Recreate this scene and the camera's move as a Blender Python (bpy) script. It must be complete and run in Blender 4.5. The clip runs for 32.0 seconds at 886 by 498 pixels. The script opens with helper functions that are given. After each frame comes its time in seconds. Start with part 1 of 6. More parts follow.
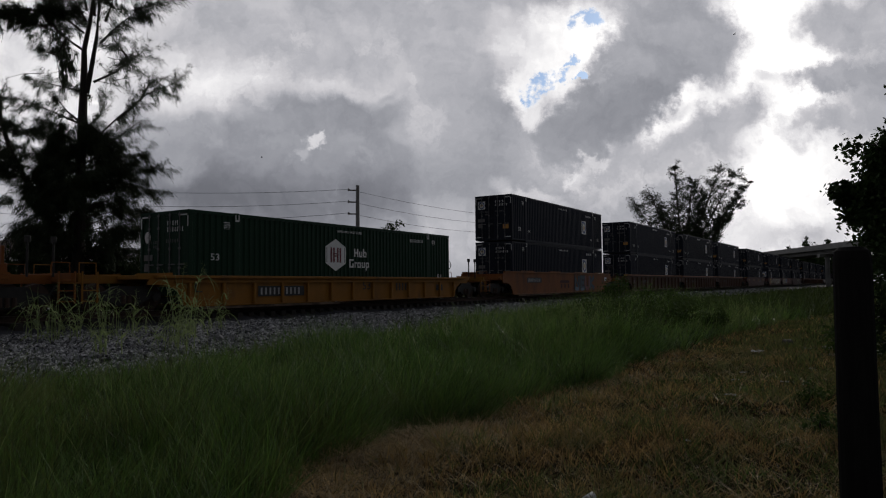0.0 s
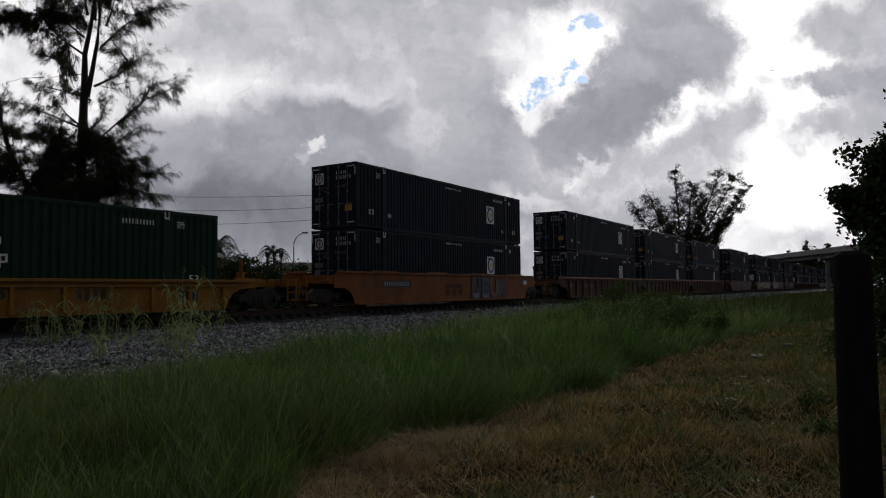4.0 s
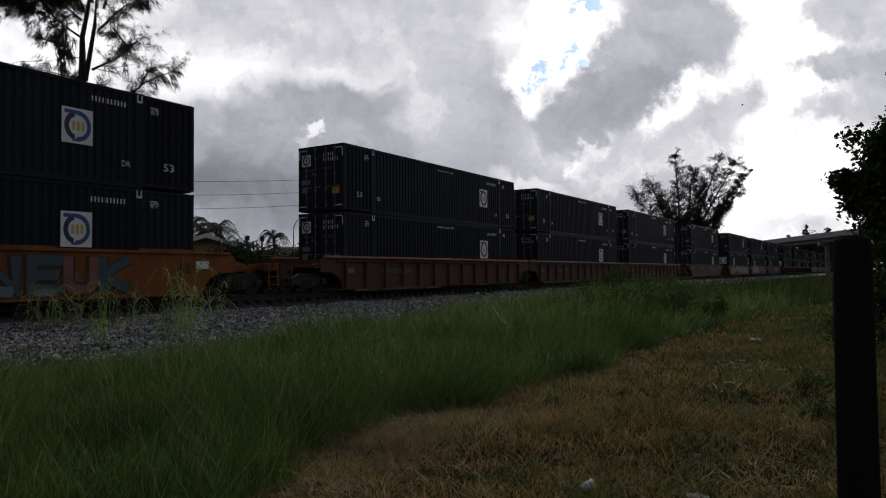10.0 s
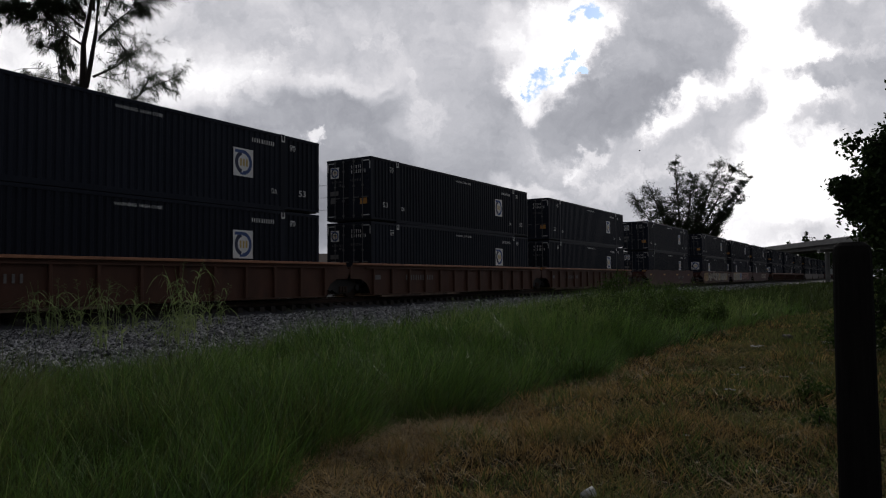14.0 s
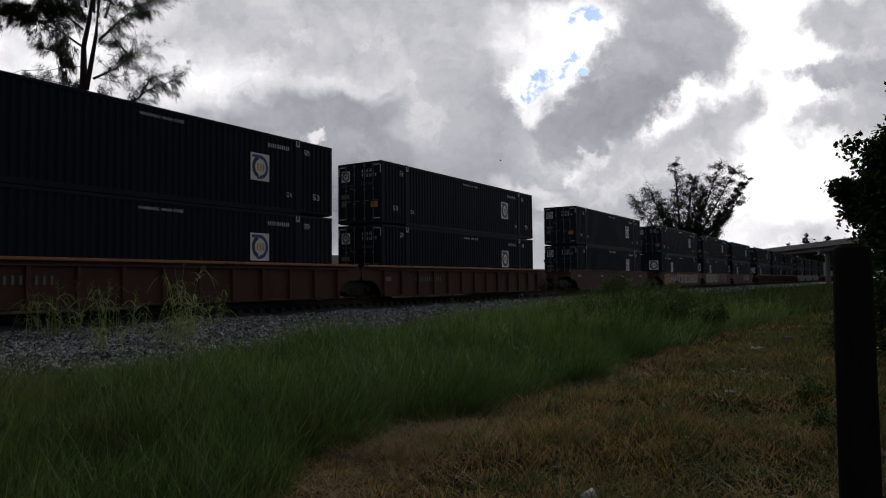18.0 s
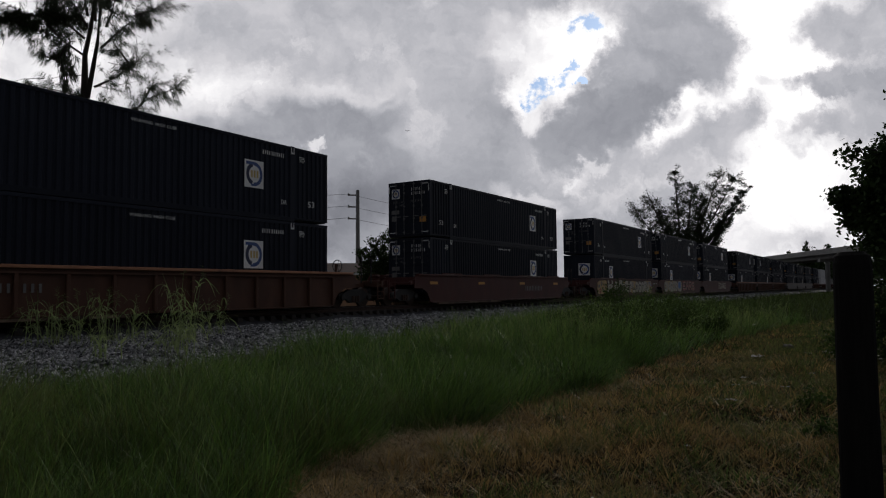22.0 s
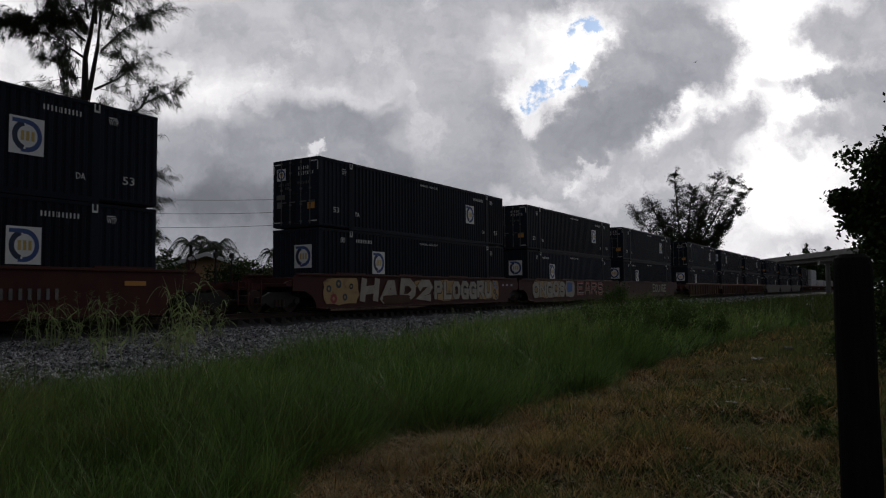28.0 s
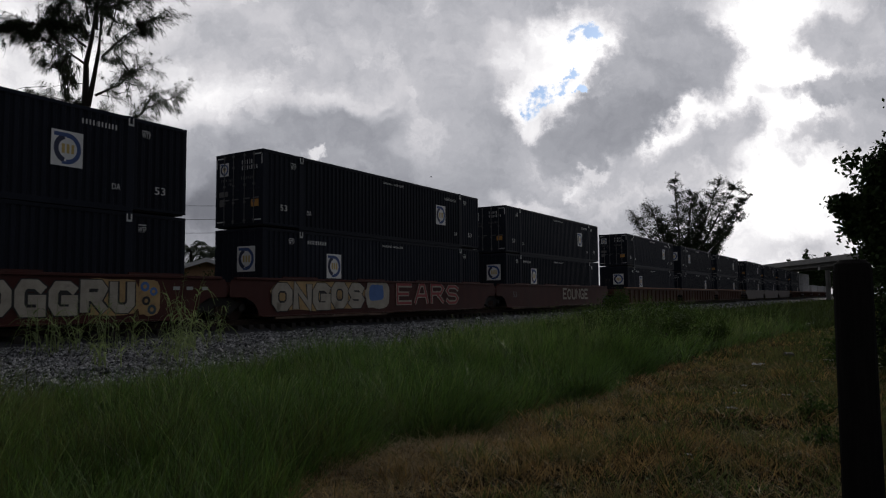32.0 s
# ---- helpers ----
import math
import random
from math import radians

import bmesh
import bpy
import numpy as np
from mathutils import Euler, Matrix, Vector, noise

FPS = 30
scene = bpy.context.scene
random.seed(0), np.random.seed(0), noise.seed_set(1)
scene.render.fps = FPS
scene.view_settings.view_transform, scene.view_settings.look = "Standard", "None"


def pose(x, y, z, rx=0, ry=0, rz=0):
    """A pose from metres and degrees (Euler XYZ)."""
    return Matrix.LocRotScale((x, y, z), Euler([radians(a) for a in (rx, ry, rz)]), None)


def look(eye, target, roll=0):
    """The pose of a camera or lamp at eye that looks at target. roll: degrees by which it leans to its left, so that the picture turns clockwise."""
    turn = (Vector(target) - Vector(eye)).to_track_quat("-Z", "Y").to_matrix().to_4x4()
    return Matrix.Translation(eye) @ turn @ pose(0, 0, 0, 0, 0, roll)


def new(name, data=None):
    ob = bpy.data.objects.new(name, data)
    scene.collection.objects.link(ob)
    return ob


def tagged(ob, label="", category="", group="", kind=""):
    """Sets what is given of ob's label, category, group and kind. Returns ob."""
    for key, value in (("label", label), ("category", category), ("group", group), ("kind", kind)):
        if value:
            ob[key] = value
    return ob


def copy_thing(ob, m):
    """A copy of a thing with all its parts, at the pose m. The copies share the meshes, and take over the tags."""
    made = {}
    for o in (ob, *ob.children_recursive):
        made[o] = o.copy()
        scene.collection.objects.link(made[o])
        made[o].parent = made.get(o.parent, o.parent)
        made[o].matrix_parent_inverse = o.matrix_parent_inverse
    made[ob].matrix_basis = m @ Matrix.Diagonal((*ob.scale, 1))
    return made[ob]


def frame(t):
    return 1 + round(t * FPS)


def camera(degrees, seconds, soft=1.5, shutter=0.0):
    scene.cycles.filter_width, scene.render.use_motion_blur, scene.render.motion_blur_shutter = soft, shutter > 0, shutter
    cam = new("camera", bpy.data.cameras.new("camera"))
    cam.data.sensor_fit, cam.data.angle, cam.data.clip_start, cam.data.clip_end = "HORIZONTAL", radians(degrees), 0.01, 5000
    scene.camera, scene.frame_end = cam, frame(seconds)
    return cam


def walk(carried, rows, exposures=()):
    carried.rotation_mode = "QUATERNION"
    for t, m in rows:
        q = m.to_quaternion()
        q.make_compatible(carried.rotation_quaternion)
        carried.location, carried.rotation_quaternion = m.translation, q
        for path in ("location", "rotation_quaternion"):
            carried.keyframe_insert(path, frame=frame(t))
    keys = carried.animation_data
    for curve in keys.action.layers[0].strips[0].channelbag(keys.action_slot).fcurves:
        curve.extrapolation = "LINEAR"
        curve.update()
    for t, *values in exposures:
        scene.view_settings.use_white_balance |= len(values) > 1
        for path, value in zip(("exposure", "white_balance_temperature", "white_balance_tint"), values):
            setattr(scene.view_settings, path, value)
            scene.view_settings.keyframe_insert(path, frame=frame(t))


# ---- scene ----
# camera: stands on the mown strip beside the railway, hand held, tilting a little
LENS = 65.18
FOCAL = 1226.4
HEADING, PITCH, LEAN = radians(32.12), radians(3.09), -0.49
EYE = Vector((0, 0, 1.45))
cam = camera(LENS, 32.0, soft=1.15, shutter=0.12)


def aim(shift):
    p = PITCH + math.atan(shift / FOCAL)
    way = Vector((math.cos(HEADING) * math.cos(p), math.sin(HEADING) * math.cos(p), math.sin(p)))
    return look(EYE, EYE + way, LEAN)


def tilt_rows():
    first = [(0, -3.5), (0.5, -13), (1, -12), (1.5, -13), (2, -25), (2.5, -47), (3, -22.5), (3.5, 4.5), (5.5, -1), (6, 0), (6.5, -9.5), (7, -36), (7.5, -49.5), (8, -22.5), (8.5, -30), (9, -35), (9.5, -36), (10, -24), (10.5, -33)]
    second = [(11, -26.5), (11.5, -27), (12, -26), (12.5, -26), (13, -19.5), (13.5, -19.5), (14, -12), (14.5, -14), (16.5, -13), (17, -19.5), (17.5, -2), (18, -9), (18.5, -4), (19, -3), (19.5, -8), (20, -6), (20.5, -9), (21, -10), (21.5, 2.5)]
    third = [(22, 5), (22.5, 11), (23, 5), (23.5, 3.5), (24, 7.5), (24.5, 9), (25, 7), (25.5, 8), (27.5, 10), (28, 9), (28.5, 6), (29, 12), (29.5, 22), (30, 14), (30.5, 18), (31, 20), (31.5, 18), (32, 19)]
    return [(t, aim(d)) for t, d in first + second + third]


walk(cam, tilt_rows(), exposures=[(0, 0.0), (1, 0.05), (2, 0.12), (3, 0.19), (3.5, 0.19), (6, 0.1), (7.5, 0.4), (9, 0.45), (12, 0.4), (14, 0.33), (17, 0.3), (20, 0.17), (23, 0.13), (28, 0.1), (32, 0.15)])

# ---- light: a cloudy sky with the sun behind clouds, low ahead ----
SUN_TURN, SUN_UP = radians(4.9), radians(19)
sun = new("sun", bpy.data.lights.new("sun", "SUN"))
sun.data.energy, sun.data.angle, sun.data.color = 0.9, radians(14), (1.0, 0.95, 0.88)
sun.matrix_world = look((0, 0, 30), Vector((0, 0, 30)) - Vector((math.cos(SUN_TURN) * math.cos(SUN_UP), math.sin(SUN_TURN) * math.cos(SUN_UP), math.sin(SUN_UP))))


class Net:
    """A small writer of node trees."""

    def __init__(self, tree):
        self.tree = tree

    def node(self, kind, **values):
        n = self.tree.nodes.new(kind)
        for key, value in values.items():
            n.inputs[key.replace("_", " ")].default_value = value
        return n

    def put(self, socket, value):
        if hasattr(value, "is_output"):
            self.tree.links.new(value, socket)
        else:
            socket.default_value = value

    def math(self, op, a, b=0.0, clamp=False):
        n = self.tree.nodes.new("ShaderNodeMath")
        n.operation, n.use_clamp = op, clamp
        self.put(n.inputs[0], a), self.put(n.inputs[1], b)
        return n.outputs[0]

    def vec(self, op, a, b=(0, 0, 0)):
        n = self.tree.nodes.new("ShaderNodeVectorMath")
        n.operation = op
        self.put(n.inputs[0], a), self.put(n.inputs[1], b)
        return n.outputs["Value"] if op in ("DOT_PRODUCT", "LENGTH", "DISTANCE") else n.outputs[0]

    def noise(self, vector, scale, detail=6.0, rough=0.55, distortion=0.0, colour=False, flat=False):
        n = self.tree.nodes.new("ShaderNodeTexNoise")
        n.noise_dimensions = "2D" if flat else "3D"
        self.put(n.inputs["Vector"], vector)
        n.inputs["Scale"].default_value, n.inputs["Detail"].default_value = scale, detail
        n.inputs["Roughness"].default_value, n.inputs["Distortion"].default_value = rough, distortion
        return n.outputs["Color" if colour else "Fac"]

    def ramp(self, fac, *stops):
        n = self.tree.nodes.new("ShaderNodeValToRGB")
        while len(n.color_ramp.elements) < len(stops):
            n.color_ramp.elements.new(0.5)
        for e, (at, c) in zip(n.color_ramp.elements, stops):
            e.position, e.color = at, (*c, 1) if len(c) == 3 else c
        self.put(n.inputs[0], fac)
        return n.outputs[0]

    def mix(self, fac, a, b, kind="MIX"):
        n = self.tree.nodes.new("ShaderNodeMix")
        n.data_type, n.blend_type = "RGBA", kind
        self.put(n.inputs[0], fac)
        self.put(n.inputs[6], (*a, 1) if isinstance(a, tuple) and len(a) == 3 else a)
        self.put(n.inputs[7], (*b, 1) if isinstance(b, tuple) and len(b) == 3 else b)
        return n.outputs[2]

    def rangemap(self, v, a, b, c=0.0, d=1.0):
        n = self.tree.nodes.new("ShaderNodeMapRange")
        n.interpolation_type = "SMOOTHSTEP"
        self.put(n.inputs[0], v)
        for i, x in enumerate((a, b, c, d)):
            n.inputs[i + 1].default_value = x
        return n.outputs[0]


def sky():
    world = bpy.data.worlds.new("sky")
    scene.world = world
    world.use_nodes = True
    world.node_tree.nodes.clear()
    n = Net(world.node_tree)
    d = n.tree.nodes.new("ShaderNodeTexCoord").outputs["Generated"]
    fwd = (math.cos(HEADING), math.sin(HEADING), 0)
    side = (math.sin(HEADING), -math.cos(HEADING), 0)
    ahead = n.vec("DOT_PRODUCT", d, fwd)
    depth = n.math("MAXIMUM", ahead, 0.08)
    u = n.math("DIVIDE", n.vec("DOT_PRODUCT", d, side), depth)
    v = n.math("DIVIDE", n.vec("DOT_PRODUCT", d, (0, 0, 1)), depth)
    xyz = n.tree.nodes.new("ShaderNodeCombineXYZ")
    n.put(xyz.inputs[0], u), n.put(xyz.inputs[1], v)
    flat = xyz.outputs[0]
    # ragged cloud edges: the plane of the clouds is bent by noise at three scales
    w1 = n.vec("SUBTRACT", n.noise(flat, 4.0, 4.0, 0.55, colour=True, flat=True), (0.5, 0.5, 0.5))
    w2 = n.vec("SUBTRACT", n.noise(flat, 15.0, 6.0, 0.65, colour=True, flat=True), (0.5, 0.5, 0.5))
    w3 = n.vec("SUBTRACT", n.noise(flat, 55.0, 5.0, 0.7, colour=True, flat=True), (0.5, 0.5, 0.5))
    broad = n.vec("MULTIPLY", w1, (0.09, 0.07, 0))
    bent = n.vec("ADD", n.vec("ADD", flat, broad), n.vec("ADD", n.vec("MULTIPLY", w2, (0.085, 0.075, 0)), n.vec("MULTIPLY", w3, (0.020, 0.019, 0))))
    soft = n.vec("ADD", n.vec("ADD", flat, broad), n.vec("MULTIPLY", w2, (0.04, 0.04, 0)))

    def cloud(field, cu, cv, ru, rv, turn, edge=0.35):
        """1 inside an ellipse of the cloud plane, falling to 0 at its edge."""
        t = radians(turn)
        p = n.vec("SUBTRACT", field, (cu, cv, 0))
        a = n.vec("DOT_PRODUCT", p, (math.cos(t) / ru, math.sin(t) / ru, 0))
        b = n.vec("DOT_PRODUCT", p, (-math.sin(t) / rv, math.cos(t) / rv, 0))
        r = n.math("SQRT", n.math("ADD", n.math("MULTIPLY", a, a), n.math("MULTIPLY", b, b)))
        return n.rangemap(r, 1.0 + edge, 1.0 - edge)

    def lay(light, banks):
        """Lays each cloud over those behind it, with a thin bright rim where the light comes round it."""
        for cu, cv, ru, rv, turn, edge, level in banks:
            mask = cloud(bent if edge < 0.55 else soft, cu, cv, ru, rv, turn, edge)
            light = n.math("ADD", n.math("MULTIPLY", light, n.math("SUBTRACT", 1.0, mask)), n.math("MULTIPLY", mask, level))
        return light

    fine = n.noise(soft, 9.0, 6.0, 0.6, flat=True)
    light = lay(0.42, LEFT_BANKS)
    light = lay(light, MIDDLE_BANKS)
    light = lay(light, SUN_BANKS)
    light = lay(light, GREY_BANKS)
    light = lay(light, SMALL_PUFFS)
    # each billow is lit on the side of the sun
    relief = n.math("SUBTRACT", n.noise(bent, 13.0, 5.0, 0.55, flat=True), n.noise(n.vec("ADD", bent, (0.010, 0.012, 0)), 13.0, 5.0, 0.55, flat=True))
    wisps = n.math("SUBTRACT", n.noise(bent, 5.5, 5.0, 0.58, flat=True), n.noise(n.vec("ADD", bent, (0.020, 0.026, 0)), 5.5, 5.0, 0.58, flat=True))
    tufts = n.math("MULTIPLY", n.rangemap(n.noise(bent, 10.0, 6.0, 0.6, flat=True), 0.57, 0.76), 0.26)
    shade = n.math("ADD", n.math("MULTIPLY", relief, 0.40), n.math("MULTIPLY", wisps, 0.65))
    shade = n.math("ADD", n.math("ADD", shade, tufts), n.rangemap(fine, 0.28, 0.72, -0.10, 0.08))
    light = n.math("MULTIPLY", light, n.math("ADD", 1.0, shade))
    light = n.math("MAXIMUM", light, 0.16)
    # the sky behind and overhead: broken grey cloud of the same kind
    roof = n.rangemap(n.noise(d, 3.0, 6.0, 0.6), 0.3, 0.7, 0.07, 0.20)
    front = n.rangemap(ahead, 0.25, 0.55)
    value = n.math("ADD", n.math("MULTIPLY", light, front), n.math("MULTIPLY", roof, n.math("SUBTRACT", 1.0, front)))
    tint = n.ramp(n.math("MULTIPLY", value, 0.8), (0.0, (0.92, 0.96, 1.14)), (0.28, (0.965, 0.98, 1.075)), (0.46, (0.995, 0.98, 1.03)), (0.8, (1.0, 0.985, 0.985)))
    grey = n.tree.nodes.new("ShaderNodeCombineColor")
    for s in grey.inputs:
        n.put(s, value)
    clouds = n.mix(1.0, tint, grey.outputs[0], "MULTIPLY")
    clear = n.tree.nodes.new("ShaderNodeTexSky")
    clear.sky_type, clear.sun_disc = "NISHITA", False
    clear.sun_elevation, clear.sun_rotation = SUN_UP, math.pi / 2 - SUN_TURN
    gap = n.mix(1.0, clear.outputs[0], (0.036, 0.05, 0.075), "MULTIPLY")
    hole = 0.0
    for cu, cv, ru, rv, turn in SKY_GAPS:
        hole = n.math("MAXIMUM", hole, cloud(bent, cu, cv, ru, rv, turn, 0.28))
    lace = n.rangemap(n.noise(flat, 24.0, 6.0, 0.6, flat=True), 0.40, 0.54)
    hole = n.math("MULTIPLY", n.math("MULTIPLY", hole, front), lace)
    colour = n.mix(hole, clouds, gap)
    back = n.node("ShaderNodeBackground", Strength=1.0)
    n.put(back.inputs[0], colour)
    out = n.tree.nodes.new("ShaderNodeOutputWorld")
    n.tree.links.new(back.outputs[0], out.inputs[0])


# cloud masses, back to front: centre and half sizes in the plane of the clouds, turn, softness, brightness
# grey and lit cloud to the left of the line
LEFT_BANKS = [
    (-0.595, 0.358, 0.269, 0.171, 0, 0.8, 0.8),
    (-0.232, 0.139, 0.261, 0.082, 0, 0.75, 0.18),
    (-0.215, 0.222, 0.212, 0.061, 0, 0.7, 0.32),
    (-0.149, 0.300, 0.098, 0.023, 4, 0.6, 0.78),
    (-0.314, 0.326, 0.061, 0.061, 0, 0.8, 0.8),
    (-0.359, 0.281, 0.051, 0.029, 10, 0.6, 0.78),
    (-0.108, 0.295, 0.037, 0.026, 0, 0.6, 0.78),
    (-0.195, 0.371, 0.204, 0.072, -3, 0.4, 0.46),
    (-0.116, 0.346, 0.073, 0.041, 0, 0.8, 0.48),
    (-0.039, 0.213, 0.021, 0.016, 0, 0.6, 0.66),
    (-0.018, 0.227, 0.036, 0.024, 0, 0.8, 0.5),
    (-0.032, 0.301, 0.011, 0.007, 0, 0.6, 0.6),
    (-0.173, 0.205, 0.016, 0.007, 0, 0.5, 0.66),
]
# the lit break with blue sky behind it
MIDDLE_BANKS = [
    (-0.195, 0.192, 0.015, 0.011, 0, 0.5, 0.4),
    (-0.371, 0.169, 0.034, 0.020, 0, 0.7, 0.36),
    (0.041, 0.353, 0.090, 0.073, 0, 0.8, 0.47),
    (0.064, 0.386, 0.018, 0.021, 0, 0.7, 0.62),
    (0.015, 0.236, 0.090, 0.057, 0, 0.8, 0.41),
    (0.169, 0.343, 0.091, 0.069, 35, 0.45, 1.08),
    (0.114, 0.285, 0.034, 0.033, 0, 0.5, 1.0),
    (0.098, 0.352, 0.041, 0.037, 0, 0.7, 0.8),
    (0.134, 0.250, 0.026, 0.016, 0, 0.5, 0.8),
    (0.218, 0.324, 0.039, 0.039, 0, 0.5, 1.08),
    (0.178, 0.123, 0.155, 0.077, 0, 0.8, 0.41),
    (0.034, 0.071, 0.049, 0.041, 0, 0.8, 0.48),
]
# white cloud in front of the low sun
SUN_BANKS = [
    (0.499, 0.349, 0.114, 0.098, 20, 0.6, 1.3),
    (0.385, 0.262, 0.094, 0.034, 38, 0.5, 1.08),
    (0.337, 0.228, 0.039, 0.018, 20, 0.5, 1.1),
    (0.501, 0.274, 0.094, 0.061, 0, 0.7, 1.2),
    (0.509, 0.133, 0.106, 0.098, 0, 0.7, 1.2),
    (0.438, 0.051, 0.122, 0.049, 0, 0.8, 0.85),
    (0.620, 0.124, 0.073, 0.065, 0, 0.8, 0.85),
]
# the heavy grey clouds before the lit ones
GREY_BANKS = [
    (0.379, 0.341, 0.069, 0.069, 0, 0.4, 0.39),
    (0.330, 0.354, 0.106, 0.061, 20, 0.3, 0.37),
    (0.266, 0.276, 0.102, 0.059, 40, 0.28, 0.33),
    (0.196, 0.222, 0.072, 0.034, 15, 0.35, 0.33),
    (0.255, 0.321, 0.042, 0.042, 30, 0.35, 0.37),
    (0.409, 0.220, 0.090, 0.039, 25, 0.45, 0.47),
    (0.351, 0.182, 0.090, 0.034, 15, 0.6, 0.48),
    (0.611, 0.373, 0.075, 0.045, -10, 0.4, 0.48),
    (0.592, 0.289, 0.080, 0.031, 8, 0.35, 0.4),
    (0.594, 0.227, 0.086, 0.024, 8, 0.5, 0.49),
    (0.485, 0.286, 0.016, 0.007, -10, 0.8, 0.72),
    (0.536, 0.071, 0.069, 0.020, 8, 0.6, 0.56),
]
# small lit puffs under the heavy clouds
SMALL_PUFFS = [
    (0.186, 0.160, 0.018, 0.016, 20, 0.5, 0.58),
    (0.226, 0.182, 0.031, 0.010, 8, 0.5, 0.58),
    (0.133, 0.130, 0.029, 0.015, 0, 0.5, 0.64),
    (0.086, 0.143, 0.016, 0.010, 0, 0.6, 0.56),
    (0.157, 0.113, 0.024, 0.009, 0, 0.6, 0.58),
    (0.340, 0.242, 0.018, 0.007, 20, 0.6, 0.8),
    (-0.075, 0.278, 0.021, 0.011, 20, 0.6, 0.5),
]
SKY_GAPS = [(0.143, 0.292, 0.041, 0.016, 35), (0.206, 0.391, 0.028, 0.015, 0), (0.182, 0.333, 0.013, 0.006, 10), (0.203, 0.304, 0.010, 0.006, 0), (0.116, 0.273, 0.013, 0.011, 0), (0.168, 0.311, 0.018, 0.011, 20)]
sky()

# ---- materials ----
def surface(name, low, high, rough=0.8, metal=0.0, scale=6.0, fine=60.0, bump=0.3, dirt=None, dirt_at=(0.55, 0.8), dirt_scale=1.5, island=0.0, each=0.0, through_light=0.0, stretch=(1, 1, 1), gloss=0.5):
    """Two colours mixed by noise at two scales, with a relief, wear or dirt in patches, and some change from piece to piece."""
    m = bpy.data.materials.new(name)
    m.use_nodes = True
    n = Net(m.node_tree)
    b = n.tree.nodes["Principled BSDF"]
    place = n.vec("MULTIPLY", n.tree.nodes.new("ShaderNodeTexCoord").outputs["Object"], stretch)
    big = n.noise(place, scale, 5.0, 0.6)
    small = n.noise(place, fine, 3.0, 0.6)
    fac = n.rangemap(n.math("ADD", n.math("MULTIPLY", big, 0.65), n.math("MULTIPLY", small, 0.35)), 0.33, 0.67)
    colour = n.mix(fac, low, high)
    if island:
        r = n.tree.nodes.new("ShaderNodeNewGeometry").outputs["Random Per Island"]
        colour = n.mix(1.0, colour, n.ramp(r, (0.0, (1 - island,) * 3), (1.0, (1 + island, 1 + island * 0.9, 1 + island * 0.5))), "MULTIPLY")
    if each:
        r = n.tree.nodes.new("ShaderNodeObjectInfo").outputs["Random"]
        colour = n.mix(1.0, colour, n.ramp(r, (0.0, (1 - each,) * 3), (1.0, (1 + each,) * 3)), "MULTIPLY")
    roughness = n.rangemap(small, 0.3, 0.7, rough - 0.08, min(1.0, rough + 0.08))
    if dirt:
        patch = n.rangemap(n.noise(place, dirt_scale, 6.0, 0.65), *dirt_at)
        colour = n.mix(patch, colour, dirt)
    n.put(b.inputs["Base Color"], colour)
    n.put(b.inputs["Roughness"], roughness)
    b.inputs["Metallic"].default_value = metal
    b.inputs["Specular IOR Level"].default_value = gloss
    if bump:
        bp = n.node("ShaderNodeBump", Strength=bump, Distance=0.01)
        n.put(bp.inputs["Height"], n.math("ADD", n.math("MULTIPLY", big, 0.6), n.math("MULTIPLY", small, 0.4)))
        n.put(b.inputs["Normal"], bp.outputs[0])
    if through_light:
        t = n.tree.nodes.new("ShaderNodeBsdfTranslucent")
        n.put(t.inputs[0], colour)
        mix = n.node("ShaderNodeMixShader", Fac=through_light)
        out = n.tree.nodes["Material Output"]
        n.tree.links.new(b.outputs[0], mix.inputs[1]), n.tree.links.new(t.outputs[0], mix.inputs[2])
        n.tree.links.new(mix.outputs[0], out.inputs[0])
    return m


NAVY = surface("navy_container_paint", (0.0125, 0.0152, 0.0230), (0.0185, 0.0215, 0.0305), 0.5, 0, 1.2, 40, 0.06, (0.024, 0.025, 0.026), (0.60, 0.92), 0.9, each=0.25, stretch=(1, 1, 0.3), gloss=0.07)
GREEN = surface("green_container_paint", (0.004, 0.024, 0.011), (0.007, 0.031, 0.015), 0.5, 0, 1.2, 40, 0.06, (0.018, 0.035, 0.022), (0.62, 0.9), 0.9, stretch=(1, 1, 0.3), gloss=0.15)
PALE = surface("pale_grey_paint", (0.45, 0.46, 0.46), (0.58, 0.58, 0.57), 0.5, 0, 1.0, 30, 0.06, (0.22, 0.2, 0.17), (0.55, 0.8), 0.8)
ORANGE = surface("orange_wagon_paint", (0.165, 0.055, 0.011), (0.22, 0.075, 0.015), 0.6, 0, 1.5, 50, 0.12, (0.075, 0.033, 0.017), (0.46, 0.75), 0.9, stretch=(1, 1, 0.5), gloss=0.2)
YELLOW = surface("yellow_wagon_paint", (0.20, 0.088, 0.012), (0.26, 0.115, 0.016), 0.6, 0, 1.5, 50, 0.12, (0.11, 0.055, 0.025), (0.50, 0.80), 0.9, stretch=(1, 1, 0.5), gloss=0.2)
BROWN = surface("red_brown_wagon_paint", (0.060, 0.029, 0.019), (0.090, 0.042, 0.027), 0.65, 0, 1.5, 50, 0.15, (0.05, 0.03, 0.024), (0.5, 0.8), 0.9, stretch=(1, 1, 0.5), gloss=0.2)
RED = surface("dull_red_wagon_paint", (0.050, 0.016, 0.013), (0.072, 0.021, 0.016), 0.6, 0, 1.5, 50, 0.12, (0.06, 0.028, 0.022), (0.52, 0.8), 0.9, stretch=(1, 1, 0.5), gloss=0.2)
